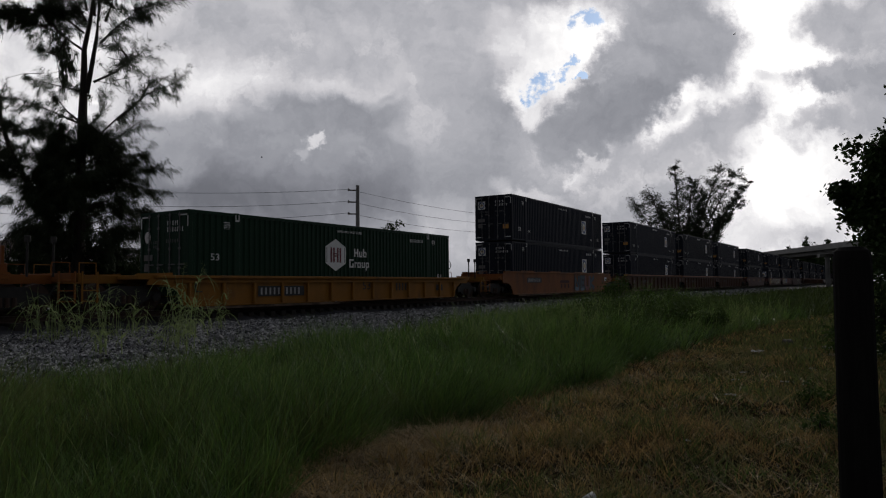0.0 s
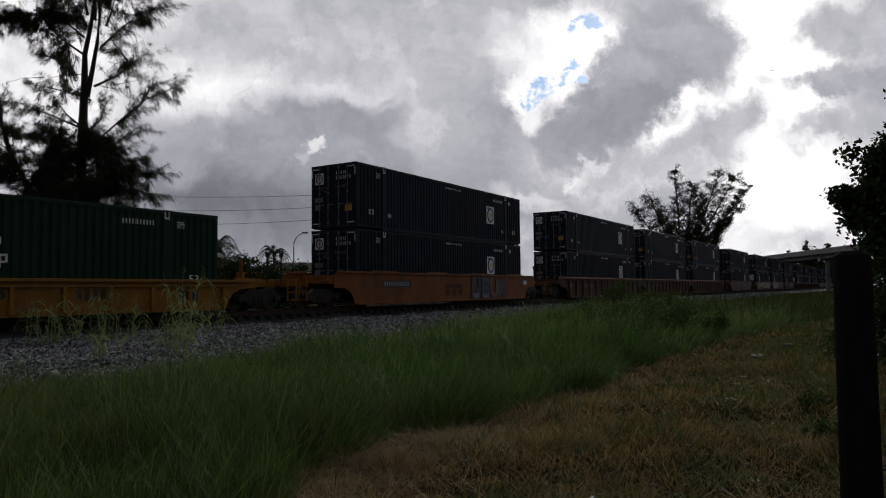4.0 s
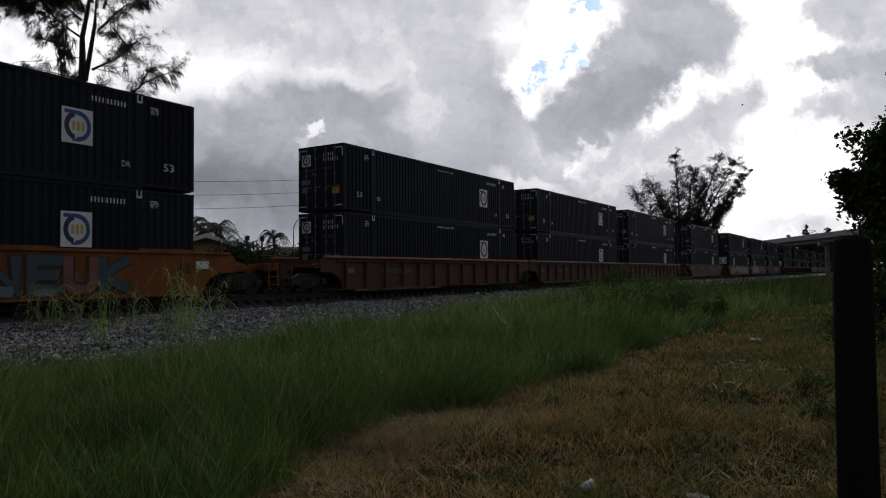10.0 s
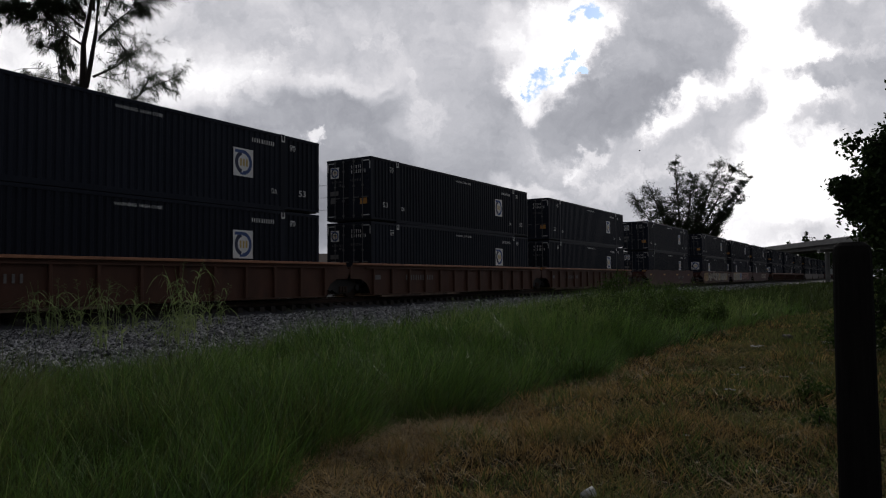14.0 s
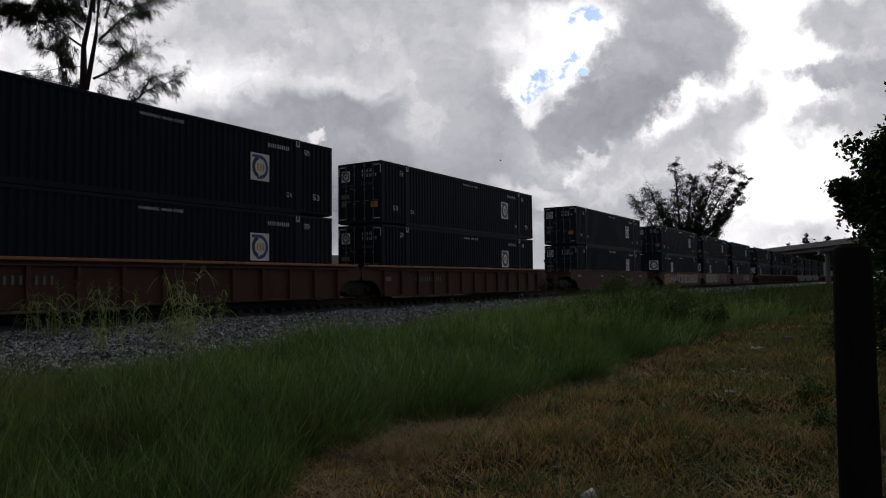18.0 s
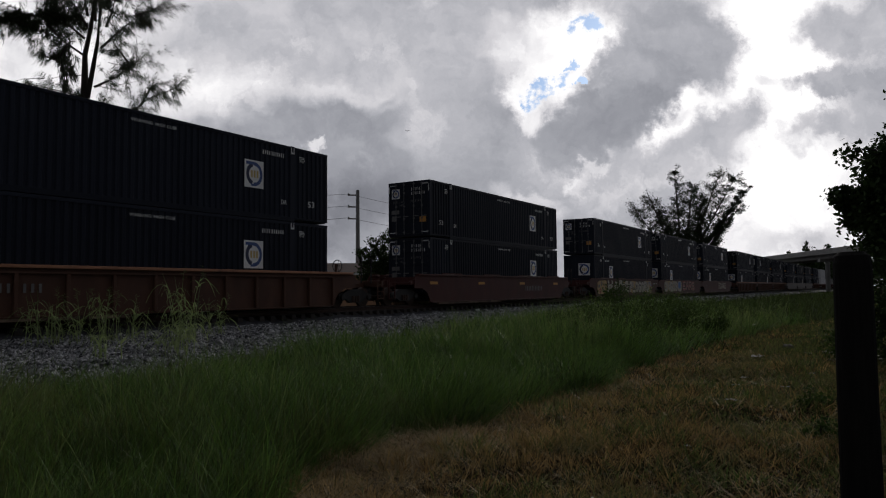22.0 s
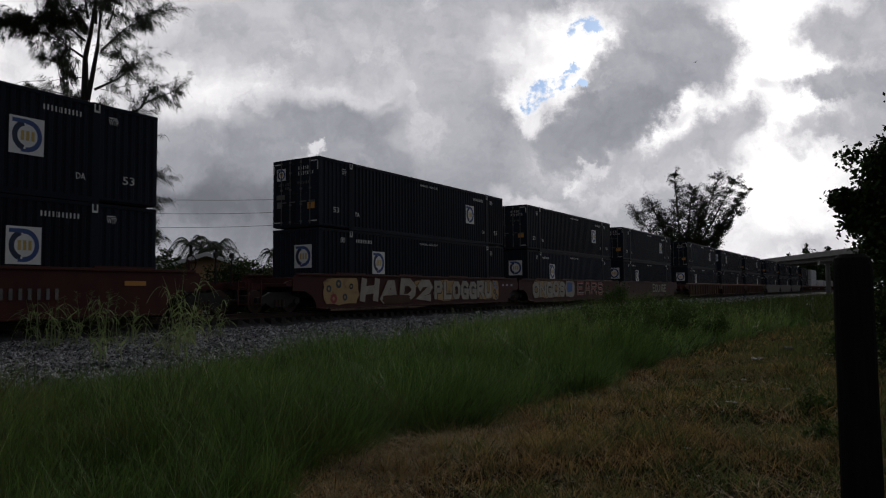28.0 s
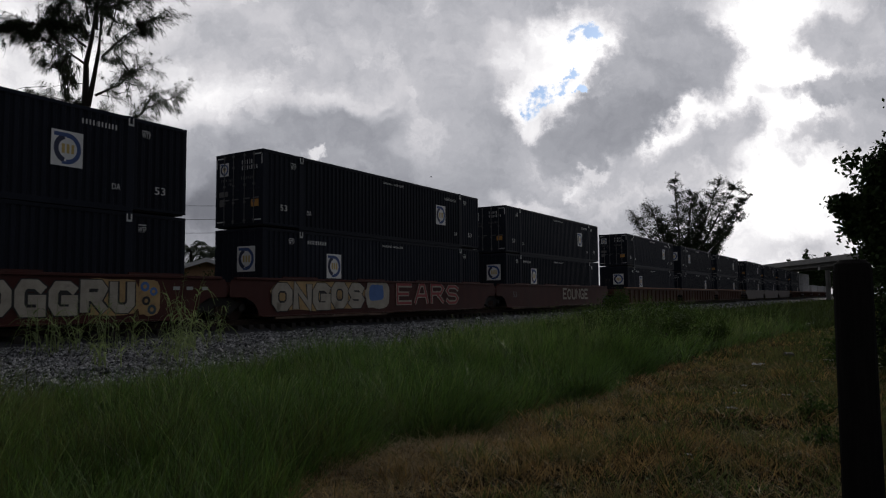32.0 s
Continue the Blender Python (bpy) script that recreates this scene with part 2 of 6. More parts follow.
WORN = surface("worn_grey_wagon_paint", (0.09, 0.075, 0.065), (0.13, 0.11, 0.095), 0.65, 0, 1.5, 50, 0.12, (0.11, 0.07, 0.055), (0.5, 0.75), 0.9)
DARKSTEEL = surface("grimy_dark_steel", (0.010, 0.009, 0.008), (0.018, 0.016, 0.014), 0.7, 0.2, 5, 60, 0.3, (0.035, 0.021, 0.014), (0.58, 0.85), 3)
STEEL = surface("bare_rail_steel", (0.16, 0.155, 0.15), (0.24, 0.235, 0.23), 0.4, 0.9, 4, 80, 0.05)
RUST = surface("rusty_steel", (0.030, 0.017, 0.012), (0.055, 0.03, 0.02), 0.85, 0.1, 5, 60, 0.3)
GALV = surface("galvanised_bar", (0.10, 0.10, 0.10), (0.17, 0.17, 0.165), 0.55, 0.3, 5, 60, 0.1)
WHITE = surface("white_vinyl", (0.62, 0.62, 0.60), (0.74, 0.74, 0.72), 0.5, 0, 2, 30, 0.02, (0.4, 0.39, 0.36), (0.6, 0.85), 3)
INKBLUE = surface("deep_blue_vinyl", (0.010, 0.016, 0.05), (0.014, 0.022, 0.065), 0.5, 0, 2, 30, 0.02)
MIDBLUE = surface("mid_blue_vinyl", (0.025, 0.06, 0.19), (0.03, 0.075, 0.23), 0.5, 0, 2, 30, 0.02)
GOLD = surface("gold_vinyl", (0.48, 0.34, 0.10), (0.56, 0.40, 0.13), 0.5, 0, 2, 30, 0.02)
MAROON = surface("maroon_vinyl", (0.13, 0.012, 0.02), (0.16, 0.016, 0.026), 0.5, 0, 2, 30, 0.02)
STICKER = surface("orange_sticker", (0.45, 0.20, 0.03), (0.5, 0.24, 0.04), 0.5, 0, 2, 30, 0.02)
LETTER = surface("white_lettering", (0.55, 0.55, 0.54), (0.7, 0.7, 0.68), 0.6, 0, 3, 40, 0.02, (0.2, 0.2, 0.2), (0.62, 0.85), 5)
FADED = surface("faded_lettering", (0.10, 0.097, 0.092), (0.16, 0.155, 0.15), 0.6, 0, 3, 40, 0.02)
DULLWHITE = surface("dull_white_lettering", (0.26, 0.26, 0.25), (0.36, 0.36, 0.35), 0.6, 0, 3, 40, 0.02)
BLACK = surface("black_paint", (0.010, 0.010, 0.010), (0.018, 0.018, 0.018), 0.6, 0, 3, 40, 0.03)
SPRAY_GREY = surface("grey_spray_paint", (0.30, 0.27, 0.215), (0.42, 0.38, 0.31), 0.65, 0, 2.5, 40, 0.04, (0.2, 0.17, 0.15), (0.55, 0.8), 2)
SPRAY_SAND = surface("sand_spray_paint", (0.33, 0.215, 0.085), (0.45, 0.30, 0.13), 0.65, 0, 2.0, 40, 0.04, (0.11, 0.06, 0.035), (0.5, 0.75), 1.2)
# wagon brown made lighter: skylight on the top chord painted in, with worn patches
CHORD = surface("worn_chord_paint_skylight_baked_in", (0.27, 0.115, 0.055), (0.36, 0.160, 0.078), 0.6, 0, 1.5, 50, 0.15, (0.07, 0.035, 0.025), (0.5, 0.8), 0.9)
WALKSAND = surface("worn_sandy_steel", (0.13, 0.085, 0.055), (0.20, 0.14, 0.09), 0.8, 0, 2, 40, 0.2, (0.05, 0.03, 0.02), (0.42, 0.6), 1.2)
SPRAY_ROSE = surface("rose_spray_paint", (0.16, 0.055, 0.05), (0.22, 0.075, 0.065), 0.65, 0, 2, 40, 0.04)
SPRAY_BLUEGREY = surface("blue_grey_spray_paint", (0.09, 0.12, 0.16), (0.13, 0.17, 0.21), 0.65, 0, 2, 40, 0.04)
SPRAY_TEAL = surface("slate_spray_paint", (0.030, 0.052, 0.066), (0.05, 0.076, 0.09), 0.65, 0, 2, 40, 0.04)
SPRAY_BLUE = surface("blue_spray_paint", (0.05, 0.12, 0.32), (0.08, 0.18, 0.42), 0.65, 0, 2, 40, 0.04)
SPRAY_RED = surface("red_spray_paint", (0.26, 0.04, 0.045), (0.32, 0.06, 0.06), 0.65, 0, 2, 40, 0.04)
SOIL = surface("thin_grass_and_soil", (0.014, 0.012, 0.007), (0.026, 0.021, 0.011), 0.95, 0, 0.8, 25, 0.8, (0.026, 0.034, 0.011), (0.46, 0.62), 0.35, gloss=0.0)
DIRTBANK = surface("stony_ballast_bed", (0.022, 0.022, 0.025), (0.05, 0.05, 0.056), 0.95, 0, 3, 25, 1.0, (0.05, 0.05, 0.03), (0.55, 0.75), 0.8, gloss=0.2)
STONE = surface("crushed_ballast_stone", (0.072, 0.079, 0.108), (0.285, 0.30, 0.375), 0.9, 0, 3, 25, 0.5, island=0.95, gloss=0.25)
TIE = surface("old_sleeper_wood", (0.016, 0.013, 0.011), (0.032, 0.026, 0.021), 0.9, 0, 3, 40, 0.5, each=0.25, stretch=(4, 1, 1))
OLIVEGRASS = surface("olive_grass", (0.055, 0.077, 0.021), (0.098, 0.116, 0.040), 0.7, 0, 0.5, 3, 0, (0.15, 0.135, 0.06), (0.5, 0.74), 0.4, island=0.75, through_light=0.3, gloss=0.15)
WEEDGRASS = surface("dark_weed_stems", (0.030, 0.052, 0.014), (0.060, 0.088, 0.026), 0.7, 0, 0.5, 3, 0, (0.09, 0.10, 0.035), (0.54, 0.76), 0.4, island=0.7, through_light=0.2, gloss=0.1)
TALLGRASS = surface("tall_green_grass", (0.043, 0.098, 0.020), (0.090, 0.160, 0.039), 0.6, 0, 0.5, 3, 0, (0.14, 0.155, 0.05), (0.52, 0.74), 0.4, island=0.75, through_light=0.35, gloss=0.25)
DRYGRASS = surface("mown_drying_grass", (0.185, 0.122, 0.055), (0.36, 0.255, 0.120), 0.7, 0, 0.9, 6, 0, (0.17, 0.15, 0.055), (0.48, 0.64), 0.7, island=0.8, through_light=0.25, gloss=0.2)
SHORTGREEN = surface("short_green_grass", (0.055, 0.080, 0.024), (0.11, 0.135, 0.046), 0.7, 0, 0.9, 6, 0, (0.16, 0.15, 0.06), (0.5, 0.7), 0.7, island=0.8, through_light=0.3, gloss=0.2)
CANE = surface("pale_cane_leaves", (0.18, 0.245, 0.10), (0.27, 0.335, 0.15), 0.6, 0, 0.6, 4, 0, island=0.35, through_light=0.4, gloss=0.3)
STRAW = surface("cut_straw", (0.20, 0.148, 0.075), (0.31, 0.235, 0.12), 0.7, 0, 2, 8, 0, island=0.4, through_light=0.2, gloss=0.25)
REED = surface("pale_green_cane_grass", (0.15, 0.21, 0.065), (0.22, 0.28, 0.10), 0.6, 0, 0.6, 4, 0, island=0.35, through_light=0.35, gloss=0.3)
BROADLEAF = surface("dark_broad_leaves", (0.022, 0.042, 0.013), (0.038, 0.062, 0.020), 0.7, 0, 0.8, 5, 0, island=0.4, through_light=0.15, gloss=0.12)
NEEDLE = surface("casuarina_needles", (0.019, 0.029, 0.015), (0.032, 0.043, 0.022), 0.7, 0, 0.6, 4, 0, island=0.35, through_light=0.1, gloss=0.1)
PALMLEAF = surface("palm_leaflets", (0.015, 0.03, 0.01), (0.025, 0.042, 0.015), 0.6, 0, 0.8, 5, 0, island=0.35, through_light=0.25, gloss=0.4)
WEED = surface("green_weed_leaves", (0.035, 0.065, 0.016), (0.06, 0.095, 0.026), 0.7, 0, 0.8, 5, 0, island=0.5, through_light=0.25, gloss=0.12)
BARK = surface("grey_brown_bark", (0.025, 0.02, 0.017), (0.045, 0.038, 0.031), 0.95, 0, 5, 40, 0.8, stretch=(1, 1, 0.25), gloss=0.2)
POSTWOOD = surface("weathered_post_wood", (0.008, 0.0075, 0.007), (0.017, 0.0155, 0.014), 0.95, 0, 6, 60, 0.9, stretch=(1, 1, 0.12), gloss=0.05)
POLEWOOD = surface("utility_pole_wood", (0.07, 0.055, 0.042), (0.11, 0.09, 0.07), 0.9, 0, 5, 50, 0.4, stretch=(1, 1, 0.1))
WIRE = surface("dark_cable", (0.02, 0.02, 0.02), (0.03, 0.03, 0.03), 0.6, 0, 3, 20, 0)
CONCRETE = surface("bridge_concrete", (0.17, 0.165, 0.155), (0.24, 0.235, 0.22), 0.9, 0, 0.5, 8, 0.2, (0.15, 0.14, 0.12), (0.55, 0.8), 0.3)
STUCCO = surface("peach_stucco", (0.40, 0.23, 0.13), (0.47, 0.28, 0.16), 0.9, 0, 1, 20, 0.2)
STUCCO_PALE = surface("cream_stucco", (0.42, 0.38, 0.28), (0.5, 0.45, 0.34), 0.9, 0, 1, 20, 0.2)
ROOFTILE = surface("brown_roof_shingle", (0.055, 0.035, 0.028), (0.08, 0.052, 0.04), 0.9, 0, 2, 20, 0.3)
ROOFGREY = surface("grey_roof_sheet", (0.07, 0.07, 0.07), (0.10, 0.10, 0.1), 0.8, 0, 2, 20, 0.2)
TRIMWHITE = surface("white_fascia_paint", (0.66, 0.66, 0.64), (0.78, 0.78, 0.76), 0.6, 0, 2, 20, 0.05)
GLASS = surface("dark_window_glass", (0.015, 0.018, 0.02), (0.02, 0.024, 0.028), 0.12, 0, 2, 20, 0.0)
PAPER = surface("white_litter_paper", (0.36, 0.36, 0.35), (0.5, 0.5, 0.48), 0.8, 0, 8, 60, 0.3, (0.3, 0.27, 0.22), (0.6, 0.8), 10)
SLAB = surface("pale_stone_slab", (0.20, 0.18, 0.16), (0.30, 0.28, 0.25), 0.9, 0, 5, 40, 0.6)
LOGWOOD = surface("dark_log_bark", (0.03, 0.025, 0.02), (0.06, 0.05, 0.04), 0.95, 0, 8, 60, 0.8)
FEATHER = surface("dark_feathers", (0.02, 0.02, 0.02), (0.035, 0.033, 0.03), 0.8, 0, 10, 60, 0)


# ---- mesh tools ----
JOINED = ("lettering", "marking", "casting_mark")


def part(name, bm, material, parent=None, label="", smooth=False):
    me = bpy.data.meshes.new(name)
    bm.to_mesh(me)
    bm.free()
    me.materials.append(material)
    if smooth:
        me.polygons.foreach_set("use_smooth", [True] * len(me.polygons))
    ob = new(name, me)
    if parent:
        ob.parent = parent
    if label:
        ob["label"] = label
    if name in JOINED:
        ob["kind"] = "stuff"
    return ob


def thing(name, label, category, group="", kind="", at=None):
    ob = tagged(new(name), label, category, group, kind)
    if at is not None:
        ob.matrix_basis = at
    return ob


def box(bm, x0, x1, y0, y1, z0, z1, bevel=0.0):
    v = [bm.verts.new((x, y, z)) for x in (x0, x1) for y in (y0, y1) for z in (z0, z1)]
    faces = [bm.faces.new([v[i] for i in q]) for q in ((0, 1, 3, 2), (4, 6, 7, 5), (0, 4, 5, 1), (2, 3, 7, 6), (0, 2, 6, 4), (1, 5, 7, 3))]
    if bevel:
        edges = {e for f in faces for e in f.edges}
        bmesh.ops.bevel(bm, geom=list(edges), offset=bevel, segments=1, affect="EDGES")
    return v


def prism(bm, outline, y0, y1):
    """A plate: an outline in x and z, drawn out from y0 to y1."""
    a = [bm.verts.new((x, y0, z)) for x, z in outline]
    b = [bm.verts.new((x, y1, z)) for x, z in outline]
    bm.faces.new(a), bm.faces.new(b[::-1])
    for i in range(len(a)):
        j = (i + 1) % len(a)
        bm.faces.new((a[j], a[i], b[i], b[j]))


def tube(bm, points, radii, sides=8, cap=True):
    """A tapered tube through points."""
    rings = []
    pts = [Vector(p) for p in points]
    for i, p in enumerate(pts):
        way = (pts[min(i + 1, len(pts) - 1)] - pts[max(i - 1, 0)]).normalized()
        a = way.orthogonal().normalized()
        if abs(way.z) < 0.99:
            a = way.cross(Vector((0, 0, 1))).normalized()
        b = way.cross(a)
        rings.append([bm.verts.new(p + radii[i] * (math.cos(k * math.tau / sides) * a + math.sin(k * math.tau / sides) * b)) for k in range(sides)])
    for r, s in zip(rings, rings[1:]):
        for k in range(sides):
            bm.faces.new((r[k], r[(k + 1) % sides], s[(k + 1) % sides], s[k]))
    if cap:
        bm.faces.new(rings[0][::-1]), bm.faces.new(rings[-1])


def lathe(bm, profile, sides=20, axis="y", at=(0, 0, 0)):
    """A turned form: profile of (along, radius)."""
    rings = []
    for along, r in profile:
        ring = []
        for k in range(sides):
            c, s = r * math.cos(k * math.tau / sides), r * math.sin(k * math.tau / sides)
            p = {"y": (c, along, s), "z": (c, s, along), "x": (along, c, s)}[axis]
            ring.append(bm.verts.new(Vector(p) + Vector(at)))
        rings.append(ring)
    for r, s in zip(rings, rings[1:]):
        for k in range(sides):
            bm.faces.new((r[k], r[(k + 1) % sides], s[(k + 1) % sides], s[k]))
    bm.faces.new(rings[0][::-1]), bm.faces.new(rings[-1])


def made(*boxes, bevel=0.0):
    bm = bmesh.new()
    for b in boxes:
        box(bm, *b, bevel=bevel)
    return bm


def writing(text, height, width=None, depth=0.004, bold=0.0):
    """Letters of the built-in font as a mesh in x and z, its lower left corner at the origin, standing out towards -y."""
    cu = bpy.data.curves.new("writing", "FONT")
    cu.body, cu.size, cu.extrude, cu.resolution_u, cu.offset = text, 1.0, 0.5, 2, bold
    ob = bpy.data.objects.new("writing", cu)
    me = bpy.data.meshes.new_from_object(ob)
    bpy.data.objects.remove(ob), bpy.data.curves.remove(cu)
    bm = bmesh.new()
    bm.from_mesh(me)
    bpy.data.meshes.remove(me)
    xs, ys = [v.co.x for v in bm.verts], [v.co.y for v in bm.verts]
    k = height / max(1e-6, max(ys) - min(ys))
    kx = width / (max(xs) - min(xs)) if width else k
    x0, y0 = min(xs), min(ys)
    for v in bm.verts:
        x, y, z = v.co
        v.co = ((x - x0) * kx, -(z + 0.5) * depth, (y - y0) * k)
    return bm


def moved(bm, m):
    bmesh.ops.transform(bm, matrix=m, verts=bm.verts)
    return bm


def quick_mesh(name, verts, faces, material, smooth=False):
    """A mesh of many equal pieces from number arrays: verts (n, 3), faces (m, k)."""
    me = bpy.data.meshes.new(name)
    k = faces.shape[1]
    me.vertices.add(len(verts)), me.loops.add(faces.size), me.polygons.add(len(faces))
    me.vertices.foreach_set("co", verts.astype(np.float32).ravel())
    me.loops.foreach_set("vertex_index", faces.astype(np.int32).ravel())
    me.polygons.foreach_set("loop_start", np.arange(0, faces.size, k, dtype=np.int32))
    me.polygons.foreach_set("use_smooth", np.full(len(faces), smooth))
    me.update(calc_edges=True)
    me.validate()
    me.materials.append(material)
    return me


def blades(name, roots, lengths, widths, lean, droop, material, rng, steps=2):
    """Grass blades or needles: thin bent strips. roots (n,3); lean: (n,3) direction at the root; droop: how far the tip sinks."""
    n = len(roots)
    turn = rng.uniform(0, math.tau, n)
    across = np.stack([np.cos(turn), np.sin(turn), np.zeros(n)], 1)
    rows = []
    for i in range(steps + 1):
        s = i / steps
        mid = roots + lean * (lengths * s)[:, None]
        mid[:, 2] -= droop * lengths * s * s
        half = widths * (1 - 0.85 * s) / 2
        rows += [mid - across * half[:, None], mid + across * half[:, None]]
    verts = np.stack(rows, 1).reshape(-1, 3)
    base = (np.arange(n) * 2 * (steps + 1))[:, None]
    faces = np.concatenate([base + np.array([2 * i, 2 * i + 1, 2 * i + 3, 2 * i + 2]) for i in range(steps)])
    return quick_mesh(name, verts, faces, material)


def leaf_cloud(name, centres, size, material, rng, slim=0.55):
    """Small four-sided leaves in all directions at the places given."""
    n = len(centres)
    a = rng.normal(size=(n, 3))
    a /= np.linalg.norm(a, axis=1)[:, None]
    b = np.cross(a, rng.normal(size=(n, 3)))
    b /= np.linalg.norm(b, axis=1)[:, None]
    s = size * rng.uniform(0.6, 1.3, n)[:, None]
    verts = np.stack([centres - a * s, centres + b * s * slim - a * s * 0.1, centres + a * s, centres - b * s * slim - a * s * 0.1], 1).reshape(-1, 3)
    faces = (np.arange(n) * 4)[:, None] + np.array([0, 1, 2, 3])
    return quick_mesh(name, verts, faces, material)

# ---- the lie of the land: x along the railway, y across it, z up ----
TRACK, BEND, RAIL = 20.335, 3.83e-5, 0.70
CREST = 18.98  # where the ballast shoulder ends beside the sleepers


def bend(x):
    """How far the line has curved towards -y at x."""
    x = np.maximum(x, 0.0)
    return np.where(x < 600, BEND * x * x, BEND * 600 * 600 + 2 * BEND * 600 * (x - 600))


def bank(yr):
    return np.interp(yr, [9.0, 12.5, 16.2, 17.8, 18.95, 19.2, 21.4, 21.8, 22.9, 24.6, 27.5], [0.0, 0.05, 0.15, 0.20, 0.22, 0.44, 0.44, 0.22, 0.20, 0.12, 0.0])


def toe(x):
    """Where the loose stones end on the near side."""
    return np.interp(x, [-10, 3, 5, 8, 10, 15, 22, 40], [10.6, 9.9, 9.0, 9.0, 9.8, 10.6, 12.0, 12.3])


def rough_ground(x, y):
    return 0.035 * np.sin(x * 0.9 + 0.6 * np.sin(y * 0.7)) * np.sin(y * 1.1 + 0.5 * np.sin(x * 0.5)) + 0.02 * np.sin(x * 2.7 + y * 1.9)


def land(x, y):
    """Height of the ground at x, y."""
    near = np.clip(1.2 - np.hypot(x, y) / 150, 0, 1)
    return bank(y + bend(x)) + rough_ground(x, y) * near


def sheet(name, xs, ys, height, material, label, category):
    gx, gy = np.meshgrid(xs, ys, indexing="ij")
    verts = np.stack([gx, gy, height(gx, gy)], -1).reshape(-1, 3)
    i, j = np.meshgrid(np.arange(len(xs) - 1), np.arange(len(ys) - 1), indexing="ij")
    a = (i * len(ys) + j).ravel()
    faces = np.stack([a, a + len(ys), a + len(ys) + 1, a + 1], 1)
    return tagged(new(name, quick_mesh(name, verts, faces, material, True)), label, category, kind="structure")


def ground():
    xs = np.concatenate([[-4000, -1500, -500, -200, -90], np.arange(-40, 60, 0.5), np.arange(60, 300, 6.0), [300, 400, 600, 900, 1500, 2500, 4500]])
    ys = np.concatenate([[-4000, -1500, -500, -200, -90, -40], np.arange(-20, 34, 0.4), np.arange(34, 100, 6.0), [110, 200, 400, 900, 2000, 4500]])
    inside = lambda x, y: land(x, y) - 0.07 * ((y + bend(x) > toe(x) + 0.3) & (y + bend(x) < 27))
    sheet("ground", xs, ys, inside, SOIL, "mown brownish grass and soil beside a railway", "ground")
    xs = np.concatenate([np.arange(-40, 80, 0.5), np.arange(80, 640, 8.0)])
    strip = np.arange(6.8, 27.6, 0.3)
    gx, gr = np.meshgrid(xs, strip, indexing="ij")
    gy = gr - bend(gx)
    gz = bank(gr) + rough_ground(gx, gy) * np.clip(1.2 - np.hypot(gx, gy) / 150, 0, 1) - 0.10 * (gr < toe(gx) + 0.15) - 0.10 * (gr > 27)
    verts = np.stack([gx, gy, gz], -1).reshape(-1, 3)
    i, j = np.meshgrid(np.arange(len(xs) - 1), np.arange(len(strip) - 1), indexing="ij")
    a = (i * len(strip) + j).ravel()
    faces = np.stack([a, a + len(strip), a + len(strip) + 1, a + 1], 1)
    tagged(new("ballast_bed", quick_mesh("ballast_bed", verts, faces, DIRTBANK, True)), "grey crushed-stone ballast bed under the track", "ballast", kind="structure")


def line_pose(x, z=RAIL, across=0.0):
    """A pose on the track's centre line at x, its x axis along the line."""
    slope = -2 * BEND * max(0.0, min(x, 600))
    return pose(x, TRACK - float(bend(x)) + across, z, 0, 0, math.degrees(math.atan(slope)))


def track():
    t = thing("railway_track", "steel rails on old wooden sleepers in ballast", "railway track", kind="structure")
    head = [(-0.036, 0.0), (-0.036, -0.035), (-0.009, -0.05), (-0.009, -0.15), (-0.07, -0.165), (-0.07, -0.178), (0.07, -0.178), (0.07, -0.165), (0.009, -0.15), (0.009, -0.05), (0.036, -0.035), (0.036, 0.0)]
    stations = list(range(-60, 640, 7))
    for off in (-0.7535, 0.7535):
        bm = bmesh.new()
        rings = []
        for x in stations:
            m = line_pose(x)
            rings.append([bm.verts.new(m @ Vector((0, off + y, z))) for y, z in head])
        for r, s in zip(rings, rings[1:]):
            for k in range(len(head)):
                j = (k + 1) % len(head)
                bm.faces.new((r[k], s[k], s[j], r[j]))
        bm.faces.new(rings[0]), bm.faces.new(rings[-1][::-1])
        part("rail", bm, RUST, t, "rusty steel rail with a worn head")
        bm = bmesh.new()
        rings = []
        for x in stations:
            m = line_pose(x)
            rings.append([bm.verts.new(m @ Vector((0, off + y, z))) for y, z in ((-0.03, 0.0005), (0.03, 0.0005), (0.03, 0.003), (-0.03, 0.003))])
        for r, s in zip(rings, rings[1:]):
            for k in range(4):
                bm.faces.new((r[k], s[k], s[(k + 1) % 4], r[(k + 1) % 4]))
        part("running_surface", bm, STEEL, t, "polished running surface of the rail")
    return t


def sleepers(t):
    bm = made((-0.115, 0.115, -1.25, 1.25, -0.33, 0.0), bevel=0.012)
    first = part("sleeper", bm, TIE, t)
    rng = random.Random(5)
    for i in range(230):
        ob = first if i == 0 else first.copy()
        if i:
            scene.collection.objects.link(ob)
        ob.matrix_basis = line_pose(-8 + i * 0.53, RAIL - 0.18) @ pose(0, rng.uniform(-0.04, 0.04), rng.uniform(-0.006, 0.0), 0, 0, rng.uniform(-0.8, 0.8))


